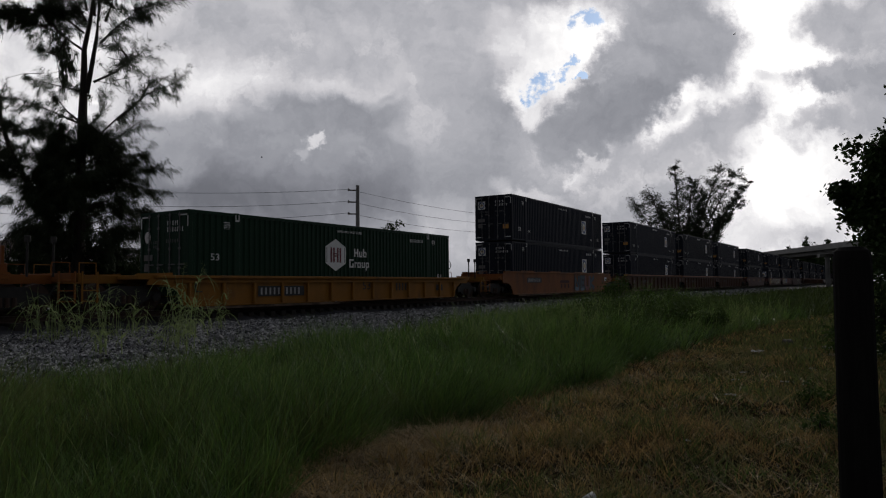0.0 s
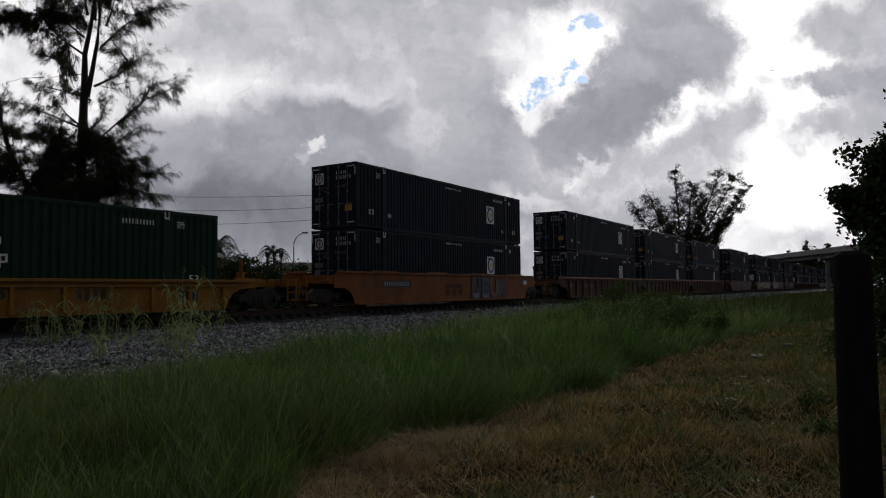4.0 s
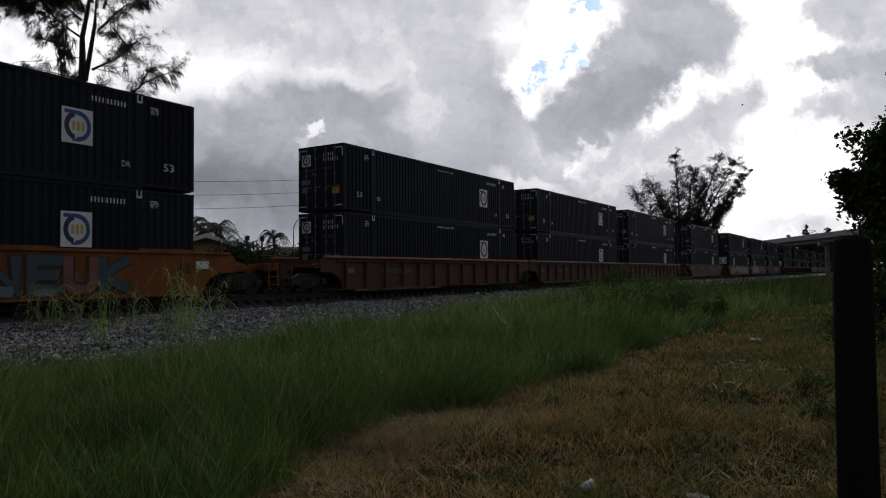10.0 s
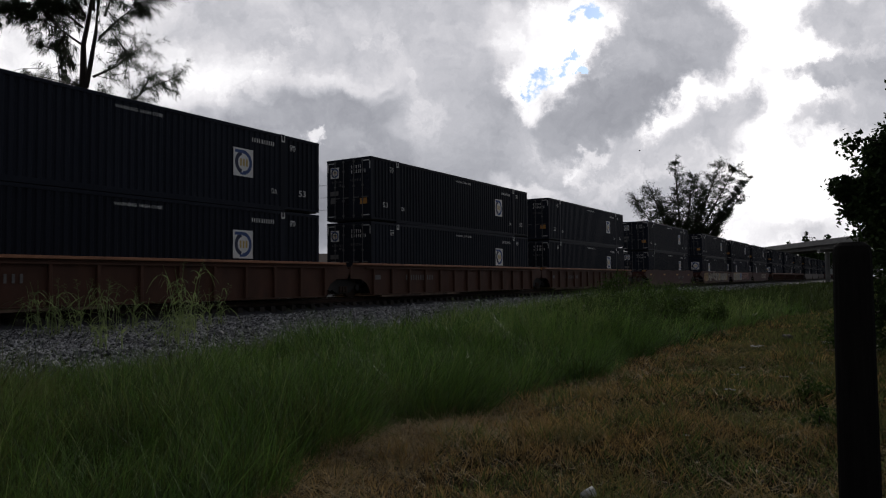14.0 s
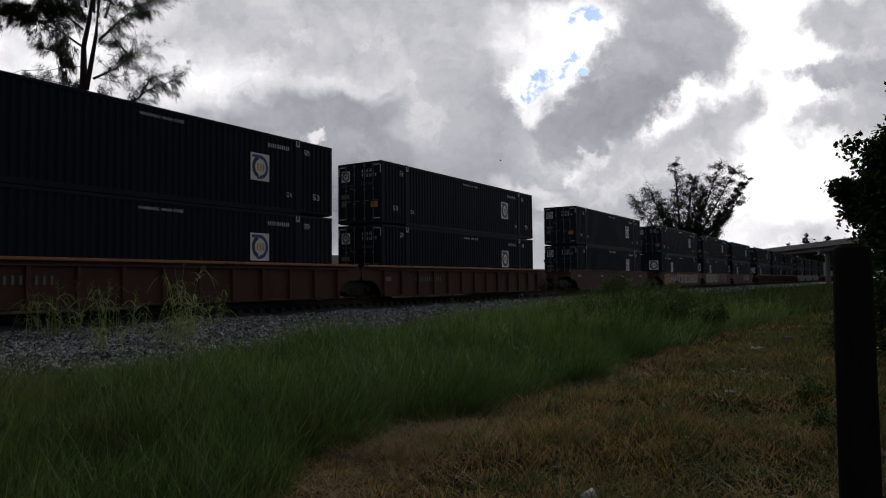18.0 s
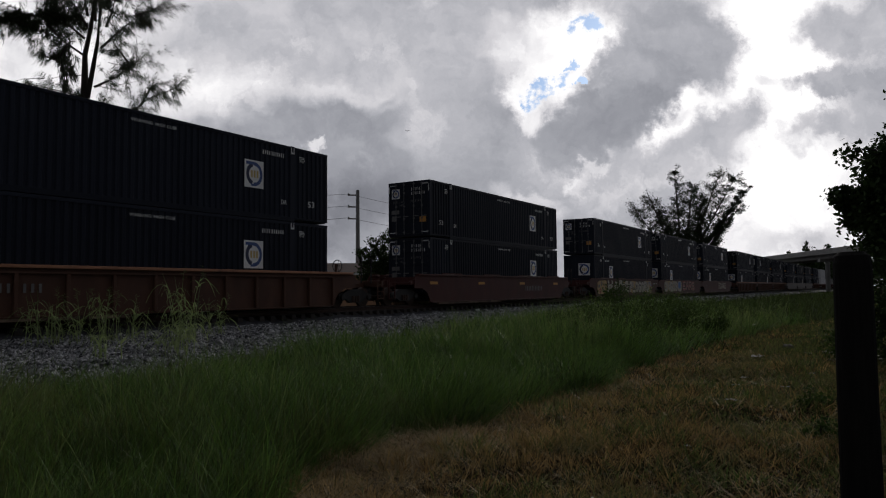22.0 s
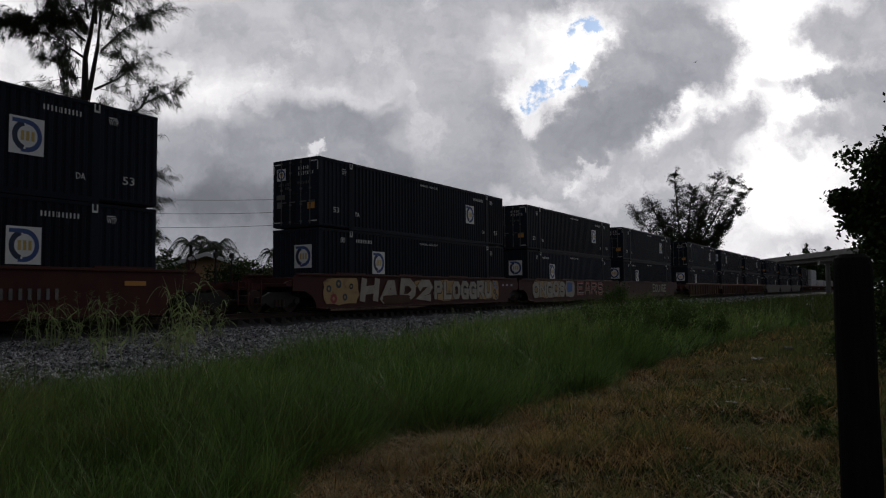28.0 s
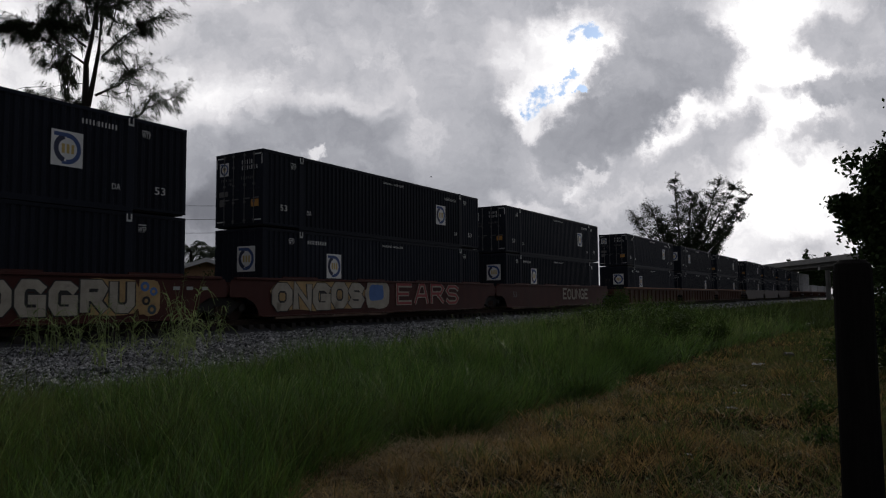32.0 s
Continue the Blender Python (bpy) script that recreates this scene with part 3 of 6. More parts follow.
def stones():
    """Crushed stones of the ballast's shoulder, finer and denser near, larger steps far off."""
    rng = np.random.default_rng(11)
    base = np.array([[1, 0, 0.1], [-0.9, 0.2, 0], [0.1, 0.95, -0.1], [0, -1, 0.15], [0.2, 0.1, 0.75], [-0.1, 0, -0.7]])
    tri = np.array([[0, 2, 4], [2, 1, 4], [1, 3, 4], [3, 0, 4], [2, 0, 5], [1, 2, 5], [3, 1, 5], [0, 3, 5]])
    parts = []
    for x0, x1, count, size in ((3, 16, 42000, 0.032), (16, 32, 26000, 0.038), (32, 70, 13000, 0.06), (70, 140, 6000, 0.09)):
        x = rng.uniform(x0, x1, count)
        t0 = toe(x) - 0.3
        yr = t0 + (CREST - t0) * rng.uniform(0, 1, count) ** 0.9
        keep = rng.uniform(0, 1, count) < np.clip((yr - t0) / 0.8, 0.1, 1)
        x, yr = x[keep], yr[keep]
        n = len(x)
        s = size * rng.lognormal(0, 0.32, n)
        q = rng.normal(size=(n, 3, 3))
        q, _ = np.linalg.qr(q)
        v = np.einsum("nij,kj->nki", q, base) * (s[:, None, None] * rng.uniform(0.7, 1.25, (n, 6, 1)))
        y = yr - bend(x)
        z = land(x, y) + s * 0.25
        v += np.stack([x, y, z], 1)[:, None, :]
        parts.append(v.reshape(-1, 3))
    verts = np.concatenate(parts)
    faces = ((np.arange(len(verts) // 6) * 6)[:, None, None] + tri).reshape(-1, 3)
    tagged(new("ballast_stones", quick_mesh("ballast_stones", verts, faces, STONE)), "loose grey crushed stones sloping down from the track", "gravel", kind="stuff")


ground()
rail_line = track()
stones()

# ---- the train ----
SPEED, GAIN = 3.6111, 0.033525
LONG, WIDE, HIGH = 16.15, 2.59, 2.90
CARRIED = []
WHEELSETS = []


def travel(t):
    """How far the train has rolled towards -x after t seconds: it gathers speed."""
    return SPEED * t + GAIN * t * t


def corrugated(length, z0, z1, depth=0.042, pitch=0.25):
    """A trapezoid sheet in x and z that steps back towards +y, as one open skin with a back."""
    bm = bmesh.new()
    n = max(1, round(length / pitch))
    p = length / n
    xs = []
    for i in range(n):
        for f, d in ((0.0, 0), (0.42, 0), (0.56, depth), (0.86, depth)):
            xs.append(((i + f) * p, d))
    xs.append((length, 0))
    low = [bm.verts.new((x, d, z0)) for x, d in xs]
    top = [bm.verts.new((x, d, z1)) for x, d in xs]
    for i in range(len(xs) - 1):
        bm.faces.new((low[i], low[i + 1], top[i + 1], top[i]))
    back = [bm.verts.new(c) for c in ((0, depth + 0.01, z0), (length, depth + 0.01, z0), (length, depth + 0.01, z1), (0, depth + 0.01, z1))]
    bm.faces.new(back[::-1])
    return bm


def side_frame(side):
    """From the drawing of a side (x, outwards -y, z) to the container's near (-1) or far (+1) side."""
    return pose(0, -WIDE / 2, 0) if side < 0 else pose(LONG, WIDE / 2, 0, 0, 0, 180)


def disc_ring(r0, r1, a0, a1, squash=1.0, depth=0.004, steps=18):
    """Part of a flat ring in x and z."""
    bm = bmesh.new()
    pts = []
    for i in range(steps + 1):
        a = radians(a0 + (a1 - a0) * i / steps)
        pts.append((math.cos(a), math.sin(a)))
    for (c0, s0), (c1, s1) in zip(pts, pts[1:]):
        quad = [(r0 * c0 * squash, r0 * s0), (r1 * c0 * squash, r1 * s0), (r1 * c1 * squash, r1 * s1), (r0 * c1 * squash, r0 * s1)]
        f = [bm.verts.new((x, -depth, z)) for x, z in quad]
        b = [bm.verts.new((x, 0, z)) for x, z in quad]
        bm.faces.new(f)
        for k in range(4):
            bm.faces.new((f[k], b[k], b[(k + 1) % 4], f[(k + 1) % 4]))
    return bm


def emblem(parent, m, w, h):
    """A white panel with a deep blue and a mid blue hook round a gold middle."""
    panel = part("logo_panel", moved(made((0, w, -0.006, 0, 0, h)), m), WHITE, parent, "white panel with blue arcs and a gold centre")
    c = m @ pose(w / 2, -0.006, h / 2)
    k = w / h
    part("arc", moved(disc_ring(h * 0.27, h * 0.42, 105, 255, k), c), INKBLUE, panel, "dark blue arc")
    part("arc", moved(disc_ring(h * 0.31, h * 0.44, -95, 95, k), c), MIDBLUE, panel, "mid blue arc")
    part("bar", moved(made((-w * 0.42, w * 0.0, -0.0045, 0, h * 0.33, h * 0.44)), c), MIDBLUE, panel, "mid blue bar")
    part("bar", moved(made((-w * 0.16, w * 0.0, -0.0045, 0, -h * 0.44, -h * 0.36)), c), MIDBLUE, panel, "mid blue bar")
    for x in (-0.17, -0.02, 0.13):
        part("centre_bar", moved(made((x * w, (x + 0.09) * w, -0.004, 0, -h * 0.13, h * 0.13)), c), GOLD, panel, "gold bar")


def blot_word(widths, h, gap=0.35):
    """Plain bars in a row, as wide as the letters of writing that cannot be read."""
    bm = bmesh.new()
    x = 0.0
    for w in widths:
        box(bm, x, x + w * h * 0.5, -0.004, 0, 0, h)
        x += (w + gap) * h
    return bm


def container(paint, label, style):
    """A 53-foot domestic box: corrugated sides, stacking posts at the forty-foot marks, doors at x = 0."""
    c = thing("shipping_container", label, "shipping container", "stacked containers of the train")
    for side in (-1, 1):
        m = side_frame(side)
        for x0, x1 in ((0.14, 1.88), (2.12, 14.02), (14.26, 16.01)):
            part("side_sheet", moved(corrugated(x1 - x0, 0.17, 2.79), m @ pose(x0, 0.012, 0)), paint, c)
        for x in (2.0, 14.14):
            part("stacking_post", moved(made((x - 0.12, x + 0.12, -0.006, 0.12, 0.0, 2.90), bevel=0.01), m), paint, c)
            cast = part("post_casting", moved(made((x - 0.11, x + 0.11, -0.012, 0.1, 2.76, 2.915), bevel=0.008), m), paint, c, "steel lifting casting")
            mark = bmesh.new()
            for a, b, d, e in ((-0.09, -0.05, 2.62, 2.86), (0.05, 0.09, 2.62, 2.86), (-0.09, 0.09, 2.62, 2.68)):
                box(mark, x + a, x + b, -0.018, -0.0125, d, e)
            part("casting_mark", moved(mark, m), LETTER, cast, "white mark round the lifting point")
        part("top_rail", moved(made((0.0, LONG, -0.002, 0.09, 2.79, 2.90), bevel=0.006), m), paint, c)
        part("bottom_rail", moved(made((1.9, 14.24, -0.002, 0.10, 0.0, 0.17), bevel=0.006), m), paint, c)
        part("bottom_rail", moved(made((0.0, 1.88, 0.004, 0.10, 0.09, 0.17), bevel=0.006), m), paint, c)
        part("bottom_rail", moved(made((14.26, LONG, 0.004, 0.10, 0.09, 0.17), bevel=0.006), m), paint, c)
    for x in (0.0, LONG - 0.14):
        for y in (-WIDE / 2, WIDE / 2 - 0.14):
            part("corner_post", made((x, x + 0.14, y, y + 0.14, 0.09, 2.90), bevel=0.012), paint, c)
    roof = corrugated(LONG - 0.2, -WIDE / 2 + 0.09, WIDE / 2 - 0.09, 0.02, 0.36)
    part("roof", moved(roof, pose(0.1, 0, 2.885, -90)), paint, c)
    part("floor", made((0.05, LONG - 0.05, -WIDE / 2 + 0.1, WIDE / 2 - 0.1, 0.05, 0.16)), DARKSTEEL, c, "dark underframe")
    # front wall, at the far end from the doors
    part("front_wall", moved(corrugated(WIDE - 0.28, 0.17, 2.79, 0.03, 0.28), pose(LONG - 0.02, -WIDE / 2 + 0.14, 0, 0, 0, 90)), paint, c)
    part("front_sill", made((LONG - 0.12, LONG - 0.004, -1.155, 1.155, 0.09, 0.17)), paint, c)
    part("front_header", made((LONG - 0.12, LONG - 0.004, -1.155, 1.155, 2.79, 2.90)), paint, c)
    part("door_header", made((0.004, 0.12, -1.155, 1.155, 2.80, 2.90)), paint, c)
    part("door_sill", made((0.004, 0.12, -1.155, 1.155, 0.09, 0.2)), paint, c)
    for y0 in (-1.15, 0.006):
        door = bmesh.new()
        box(door, 0.035, 0.075, y0, y0 + 1.144, 0.21, 2.79)
        d = part("door", door, paint, c, "steel cargo door with ribs")
        for z in (0.21, 0.82, 1.45, 2.08, 2.69):
            part("door_rib", made((0.02, 0.0345, y0 + 0.02, y0 + 1.12, z, z + 0.1)), paint, d)
        for f in (0.30, 0.74) if y0 < 0 else (0.26, 0.70):
            bar = bmesh.new()
            y = y0 + 1.144 * f
            tube(bar, ((0.0, y, 0.16), (0.0, y, 2.84)), (0.019, 0.019), 6)
            for z in (0.25, 0.95, 1.6, 2.3, 2.72):
                box(bar, -0.018, 0.03, y - 0.05, y + 0.05, z, z + 0.07)
            box(bar, -0.03, -0.012, y - 0.3, y + 0.03, 1.08, 1.12)
            part("locking_bar", bar, GALV, d, "pale galvanised locking bar with handle")
        for z in (0.35, 1.05, 1.85, 2.55):
            y = y0 + (0.0 if y0 < 0 else 1.06)
            part("hinge", made((-0.005, 0.034, y, y + 0.085, z, z + 0.12)), paint, d)
    end = pose(-0.0, 0, 0, 0, 0, -90)  # drawing x runs towards -y
    for y0, z0 in ((-1.2, 2.72), (0.78, 2.72), (-1.2, 0.26), (0.78, 0.26)):
        part("corner_tape", made((-0.004, 0.018, y0, y0 + 0.42, z0, z0 + 0.04)), LETTER, c, "white reflective tape")
    for y0 in (-1.25, 1.21):
        part("corner_tape", made((-0.004, 0.002, y0, y0 + 0.04, 2.35, 2.7)), LETTER, c, "white reflective tape")
    if style == "none":
        return c
    # numbers and lettering on the doors
    dm = lambda y, z: pose(0.016, y, z, 0, 0, -90)
    part("marking", moved(blot_word((0.55, 0.55, 0.55, 0.3, 0.55), 0.15), dm(-0.15, 2.42)), LETTER, c)
    part("marking", moved(blot_word((0.55, 0.55, 0.55, 0.3, 0.55, 0.55, 0.55), 0.15), dm(-0.15, 2.20)), LETTER, c)
    part("marking", moved(blot_word((0.5, 0.3, 0.5, 0.5, 0.3, 0.5, 0.5), 0.12), dm(-0.12, 1.83)), FADED, c)
    part("marking", moved(blot_word((0.5, 0.5, 0.5, 0.5), 0.10), dm(0.98, 1.82)), FADED, c)
    part("marking", moved(blot_word((0.5, 0.5, 0.5, 0.5), 0.10), dm(0.58, 1.82)), FADED, c)
    part("marking", moved(blot_word((0.5, 0.5, 0.5, 0.5), 0.10), dm(0.58, 1.66)), FADED, c)
    part("notice_plate", made((0.008, 0.017, 0.62, 1.1, 1.25, 1.45)), FADED, c, "grey data plate")
    part("notice_plate", made((0.008, 0.017, 0.78, 1.08, 0.88, 1.15)), FADED, c, "grey data plate")
    if style == "emblem":
        emblem(c, dm(1.08, 2.05), 0.5, 0.5)
        part("sticker", made((0.008, 0.017, -1.05, -0.66, 0.78, 1.05)), STICKER, c, "orange warning sticker")
        emblem(c, pose(LONG - 0.012, -0.05, 1.28, 0, 0, 90), 0.95, 0.95)
    for side in (-1, 1):
        m = side_frame(side)
        flip = (lambda x, w: x) if side < 0 else (lambda x, w: LONG - x - w)
        words = [("53", 0.88, 0.36, 0.67 if style == "emblem" else 1.24, 0.23), ("53", 15.0, 0.38, 0.63, 0.24), ("WTP", 1.42, 0.28, 2.32, 0.18), ("WTP", 14.52, 0.3, 2.34, 0.18), ("WARNING  HIGH CUBE", 7.3, 1.62, 2.56, 0.1)]
        if style == "emblem":
            words += [("DA", 2.32, 0.26, 0.62, 0.18), ("DA", 13.57, 0.27, 0.62, 0.18)]
        for text, x, w, z, h in words:
            part("lettering", moved(writing(text, h, w), m @ pose(flip(x, w), 0.008, z)), LETTER, c, "white stencilled lettering")
        for x in (1.42, 14.52):
            part("lettering_bar", moved(made((0, 0.26, -0.003, 0, 0, 0.03)), m @ pose(flip(x, 0.26), 0.008, 2.54)), LETTER, c)
        part("marking", moved(blot_word((0.55, 0.55, 0.55, 0.55, 0.15, 0.55, 0.55, 0.55, 0.55, 0.55, 0.55), 0.15, 0.17), m @ pose(flip(12.62, 1.15), 0.008, 2.40)), LETTER, c)
        if style == "emblem":
            emblem(c, m @ pose(flip(11.76, 0.90), 0.010, 1.08), 0.90, 1.0)
        else:
            shield(c, m @ pose(flip(6.6, 1.26), 0.010, 0.95))
    if style == "shield":
        small = moved(disc_ring(0.02, 0.2, 0, 360, 0.8), pose(0.014, 0.9, 2.05, 0, 0, -90))
        part("marking", small, LETTER, c)
        part("lettering", moved(writing("53", 0.2, 0.34), pose(0.014, -0.62, 0.42, 0, 0, -90)), LETTER, c)
    return c


def shield(parent, m):
    """A tall white six-sided sign with maroon uprights, and pale word shapes beside it."""
    bm = bmesh.new()
    prism(bm, [(0.63, 0), (1.26, 0.33), (1.26, 1.0), (0.63, 1.33), (0, 1.0), (0, 0.33)], -0.006, 0)
    panel = part("logo_panel", moved(bm, m), WHITE, parent, "white six-sided sign with maroon bars")
    for a, b, z0, z1 in ((0.30, 0.40, 0.36, 0.97), (0.46, 0.56, 0.36, 0.97), (0.70, 0.80, 0.36, 0.97), (0.86, 0.96, 0.36, 0.97), (0.46, 0.80, 0.60, 0.65), (0.46, 0.80, 0.69, 0.74)):
        part("bar", moved(made((a, b, -0.011, -0.006, z0, z1)), m), MAROON, panel, "maroon bar")
    for a, b, c in ((0.06, 0.09, 0), (1.17, 1.20, 0)):
        part("bar", moved(made((a, b, -0.010, -0.006, 0.36, 0.98)), m), FADED, panel, "grey edge line")
    tall = made((1.82, 1.90, -0.004, 0, 0.62, 0.98), (2.02, 2.10, -0.004, 0, 0.62, 0.98), (1.90, 2.02, -0.004, 0, 0.77, 0.84), (2.16, 2.22, -0.004, 0, 0.62, 0.86), (2.31, 2.37, -0.004, 0, 0.62, 0.86), (2.22, 2.31, -0.004, 0, 0.62, 0.68), (2.43, 2.50, -0.004, 0, 0.62, 0.98), (2.60, 2.66, -0.004, 0, 0.64, 0.84), (2.50, 2.60, -0.004, 0, 0.80, 0.86), (2.50, 2.60, -0.004, 0, 0.62, 0.68))
    part("lettering", moved(tall, m), LETTER, parent, "white word shape")
    low = made((1.50, 1.58, -0.004, 0, 0.16, 0.52), (1.58, 1.78, -0.004, 0, 0.45, 0.52), (1.58, 1.78, -0.004, 0, 0.16, 0.23), (1.70, 1.78, -0.004, 0, 0.23, 0.34), (1.85, 1.91, -0.004, 0, 0.16, 0.40), (1.91, 1.99, -0.004, 0, 0.34, 0.40), (2.04, 2.10, -0.004, 0, 0.16, 0.40), (2.20, 2.26, -0.004, 0, 0.16, 0.40), (2.10, 2.20, -0.004, 0, 0.34, 0.40), (2.10, 2.20, -0.004, 0, 0.16, 0.22), (2.33, 2.39, -0.004, 0, 0.16, 0.40), (2.48, 2.54, -0.004, 0, 0.16, 0.40), (2.39, 2.48, -0.004, 0, 0.16, 0.22), (2.61, 2.67, -0.004, 0, 0.04, 0.40), (2.77, 2.83, -0.004, 0, 0.18, 0.40), (2.67, 2.77, -0.004, 0, 0.34, 0.40), (2.67, 2.77, -0.004, 0, 0.16, 0.22))
    part("lettering", moved(low, m), LETTER, parent, "white word shape")


# ---- well wagons ----
def truck(parent, x, spin=True):
    """A two-axle truck under the wagon: side frames, springs, bolster and rolling wheelsets."""
    bogie = part("truck_bolster", moved(made((-0.2, 0.2, -1.05, 1.05, 0.42, 0.68), (-0.16, 0.16, -0.2, 0.2, 0.68, 0.86)), pose(x, 0, 0)), DARKSTEEL, parent, "grimy steel truck bolster")
    for y in (-1.06, 1.06):
        bm = bmesh.new()
        prism(bm, [(-1.1, 0.36), (-1.1, 0.58), (-0.75, 0.62), (-0.45, 0.78), (0.45, 0.78), (0.75, 0.62), (1.1, 0.58), (1.1, 0.36), (0.72, 0.40), (0.36, 0.20), (-0.36, 0.20), (-0.72, 0.40)], y - 0.07, y + 0.07)
        part("truck_side_frame", moved(bm, pose(x, 0, 0)), DARKSTEEL, bogie, "cast steel side frame")
        bm = bmesh.new()
        for sx in (-0.18, 0.0, 0.18):
            lathe(bm, [(0.24, 0.07), (0.5, 0.07)], 8, "z", (x + sx, y * 1.07, 0))
        part("truck_spring", bm, RUST, bogie, "coil springs")
        for sx in (-0.88, 0.88):
            bm = bmesh.new()
            lathe(bm, [(-0.05, 0.06), (-0.04, 0.13), (0.03, 0.14), (0.05, 0.1)], 10, "y", (x + sx, y * 1.1, 0.43))
            part("bearing_cap", bm, DARKSTEEL, bogie)
    for sx in (-0.88, 0.88):
        bm = bmesh.new()
        for y in (-0.753, 0.753):
            s = 1 if y > 0 else -1
            prof = [(-0.065, 0.42), (-0.035, 0.455), (-0.02, 0.425), (0.065, 0.42)] if s > 0 else [(-0.065, 0.42), (0.02, 0.425), (0.035, 0.455), (0.065, 0.42)]
            lathe(bm, prof, 24, "y", (0, y, 0))
            for k in range(6):
                a = k * math.tau / 6
                box(bm, math.cos(a) * 0.24 - 0.03, math.cos(a) * 0.24 + 0.03, y - 0.068, y + 0.068, math.sin(a) * 0.24 - 0.03, math.sin(a) * 0.24 + 0.03)
        lathe(bm, [(-1.0, 0.08), (1.0, 0.08)], 10, "y")
        ws = part("wheelset", bm, RUST, bogie, "rolling steel wheels on an axle")
        ws.matrix_basis = pose(x + sx, 0, 0.425)
        if spin:
            WHEELSETS.append((ws, x + sx))


def sill(parent, y, s, ribbed, paint, top, x0=-0.65, x1=16.8, ribpaint=None):
    """One side of the well: plate, chords and, on ribbed wagons, upright ribs. s: -1 near side, +1 far side."""
    bm = bmesh.new()
    low = 0.14
    a, b = sorted((y, y - s * 0.03))
    prism(bm, [(x0 - 0.85, top), (x0 - 0.95, top - 0.15), (x0 - 0.95, 0.82), (x0 - 0.25, 0.80), (x0 + 0.12, 0.62), (x0 + 0.32, 0.36), (x0 + 0.38, low), (x1 - 0.38, low), (x1 - 0.32, 0.36), (x1 - 0.12, 0.62), (x1 + 0.25, 0.80), (x1 + 0.95, 0.82), (x1 + 0.95, top - 0.15), (x1 + 0.85, top)], a, b)
    side = part("side_plate", bm, paint, parent)
    out = lambda d0, d1: tuple(sorted((y + s * d0, y + s * d1)))
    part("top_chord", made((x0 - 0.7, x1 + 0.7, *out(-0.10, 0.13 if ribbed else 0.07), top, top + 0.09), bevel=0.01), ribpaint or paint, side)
    part("bottom_chord", made((x0 + 0.5, x1 - 0.5, *out(-0.10, 0.05), low - 0.05, low - 0.003), bevel=0.01), paint, side)
    if ribbed:
        part("upper_flange", made((x0, x1, *out(0.003, 0.11), top - 0.14, top - 0.10)), paint, side)
        first = None
        n = 13
        for i in range(n):
            x = x0 + 0.55 + i * (x1 - x0 - 1.1) / (n - 1)
            if first is None:
                first = part("rib", made((-0.05, 0.05, *out(0.003, 0.12), low + 0.01, top - 0.15), bevel=0.01), paint, side)
                rib = first
            else:
                rib = first.copy()
                scene.collection.objects.link(rib)
            rib.matrix_basis = pose(x, 0, 0)
    else:
        for i in range(4):
            x = x0 + 1.5 + i * 4.4
            part("hold_down_plate", made((x, x + 1.9, *out(-0.02, 0.05), top + 0.094, top + 0.15)), paint, side, "raised guide plate on the sill")
    part("lower_walk", made((x0 + 1.2, x1 - 9.5, *out(-0.06, 0.02), low - 0.14, low - 0.06)), WALKSAND, side, "worn sandy step board under the sill")
    return side


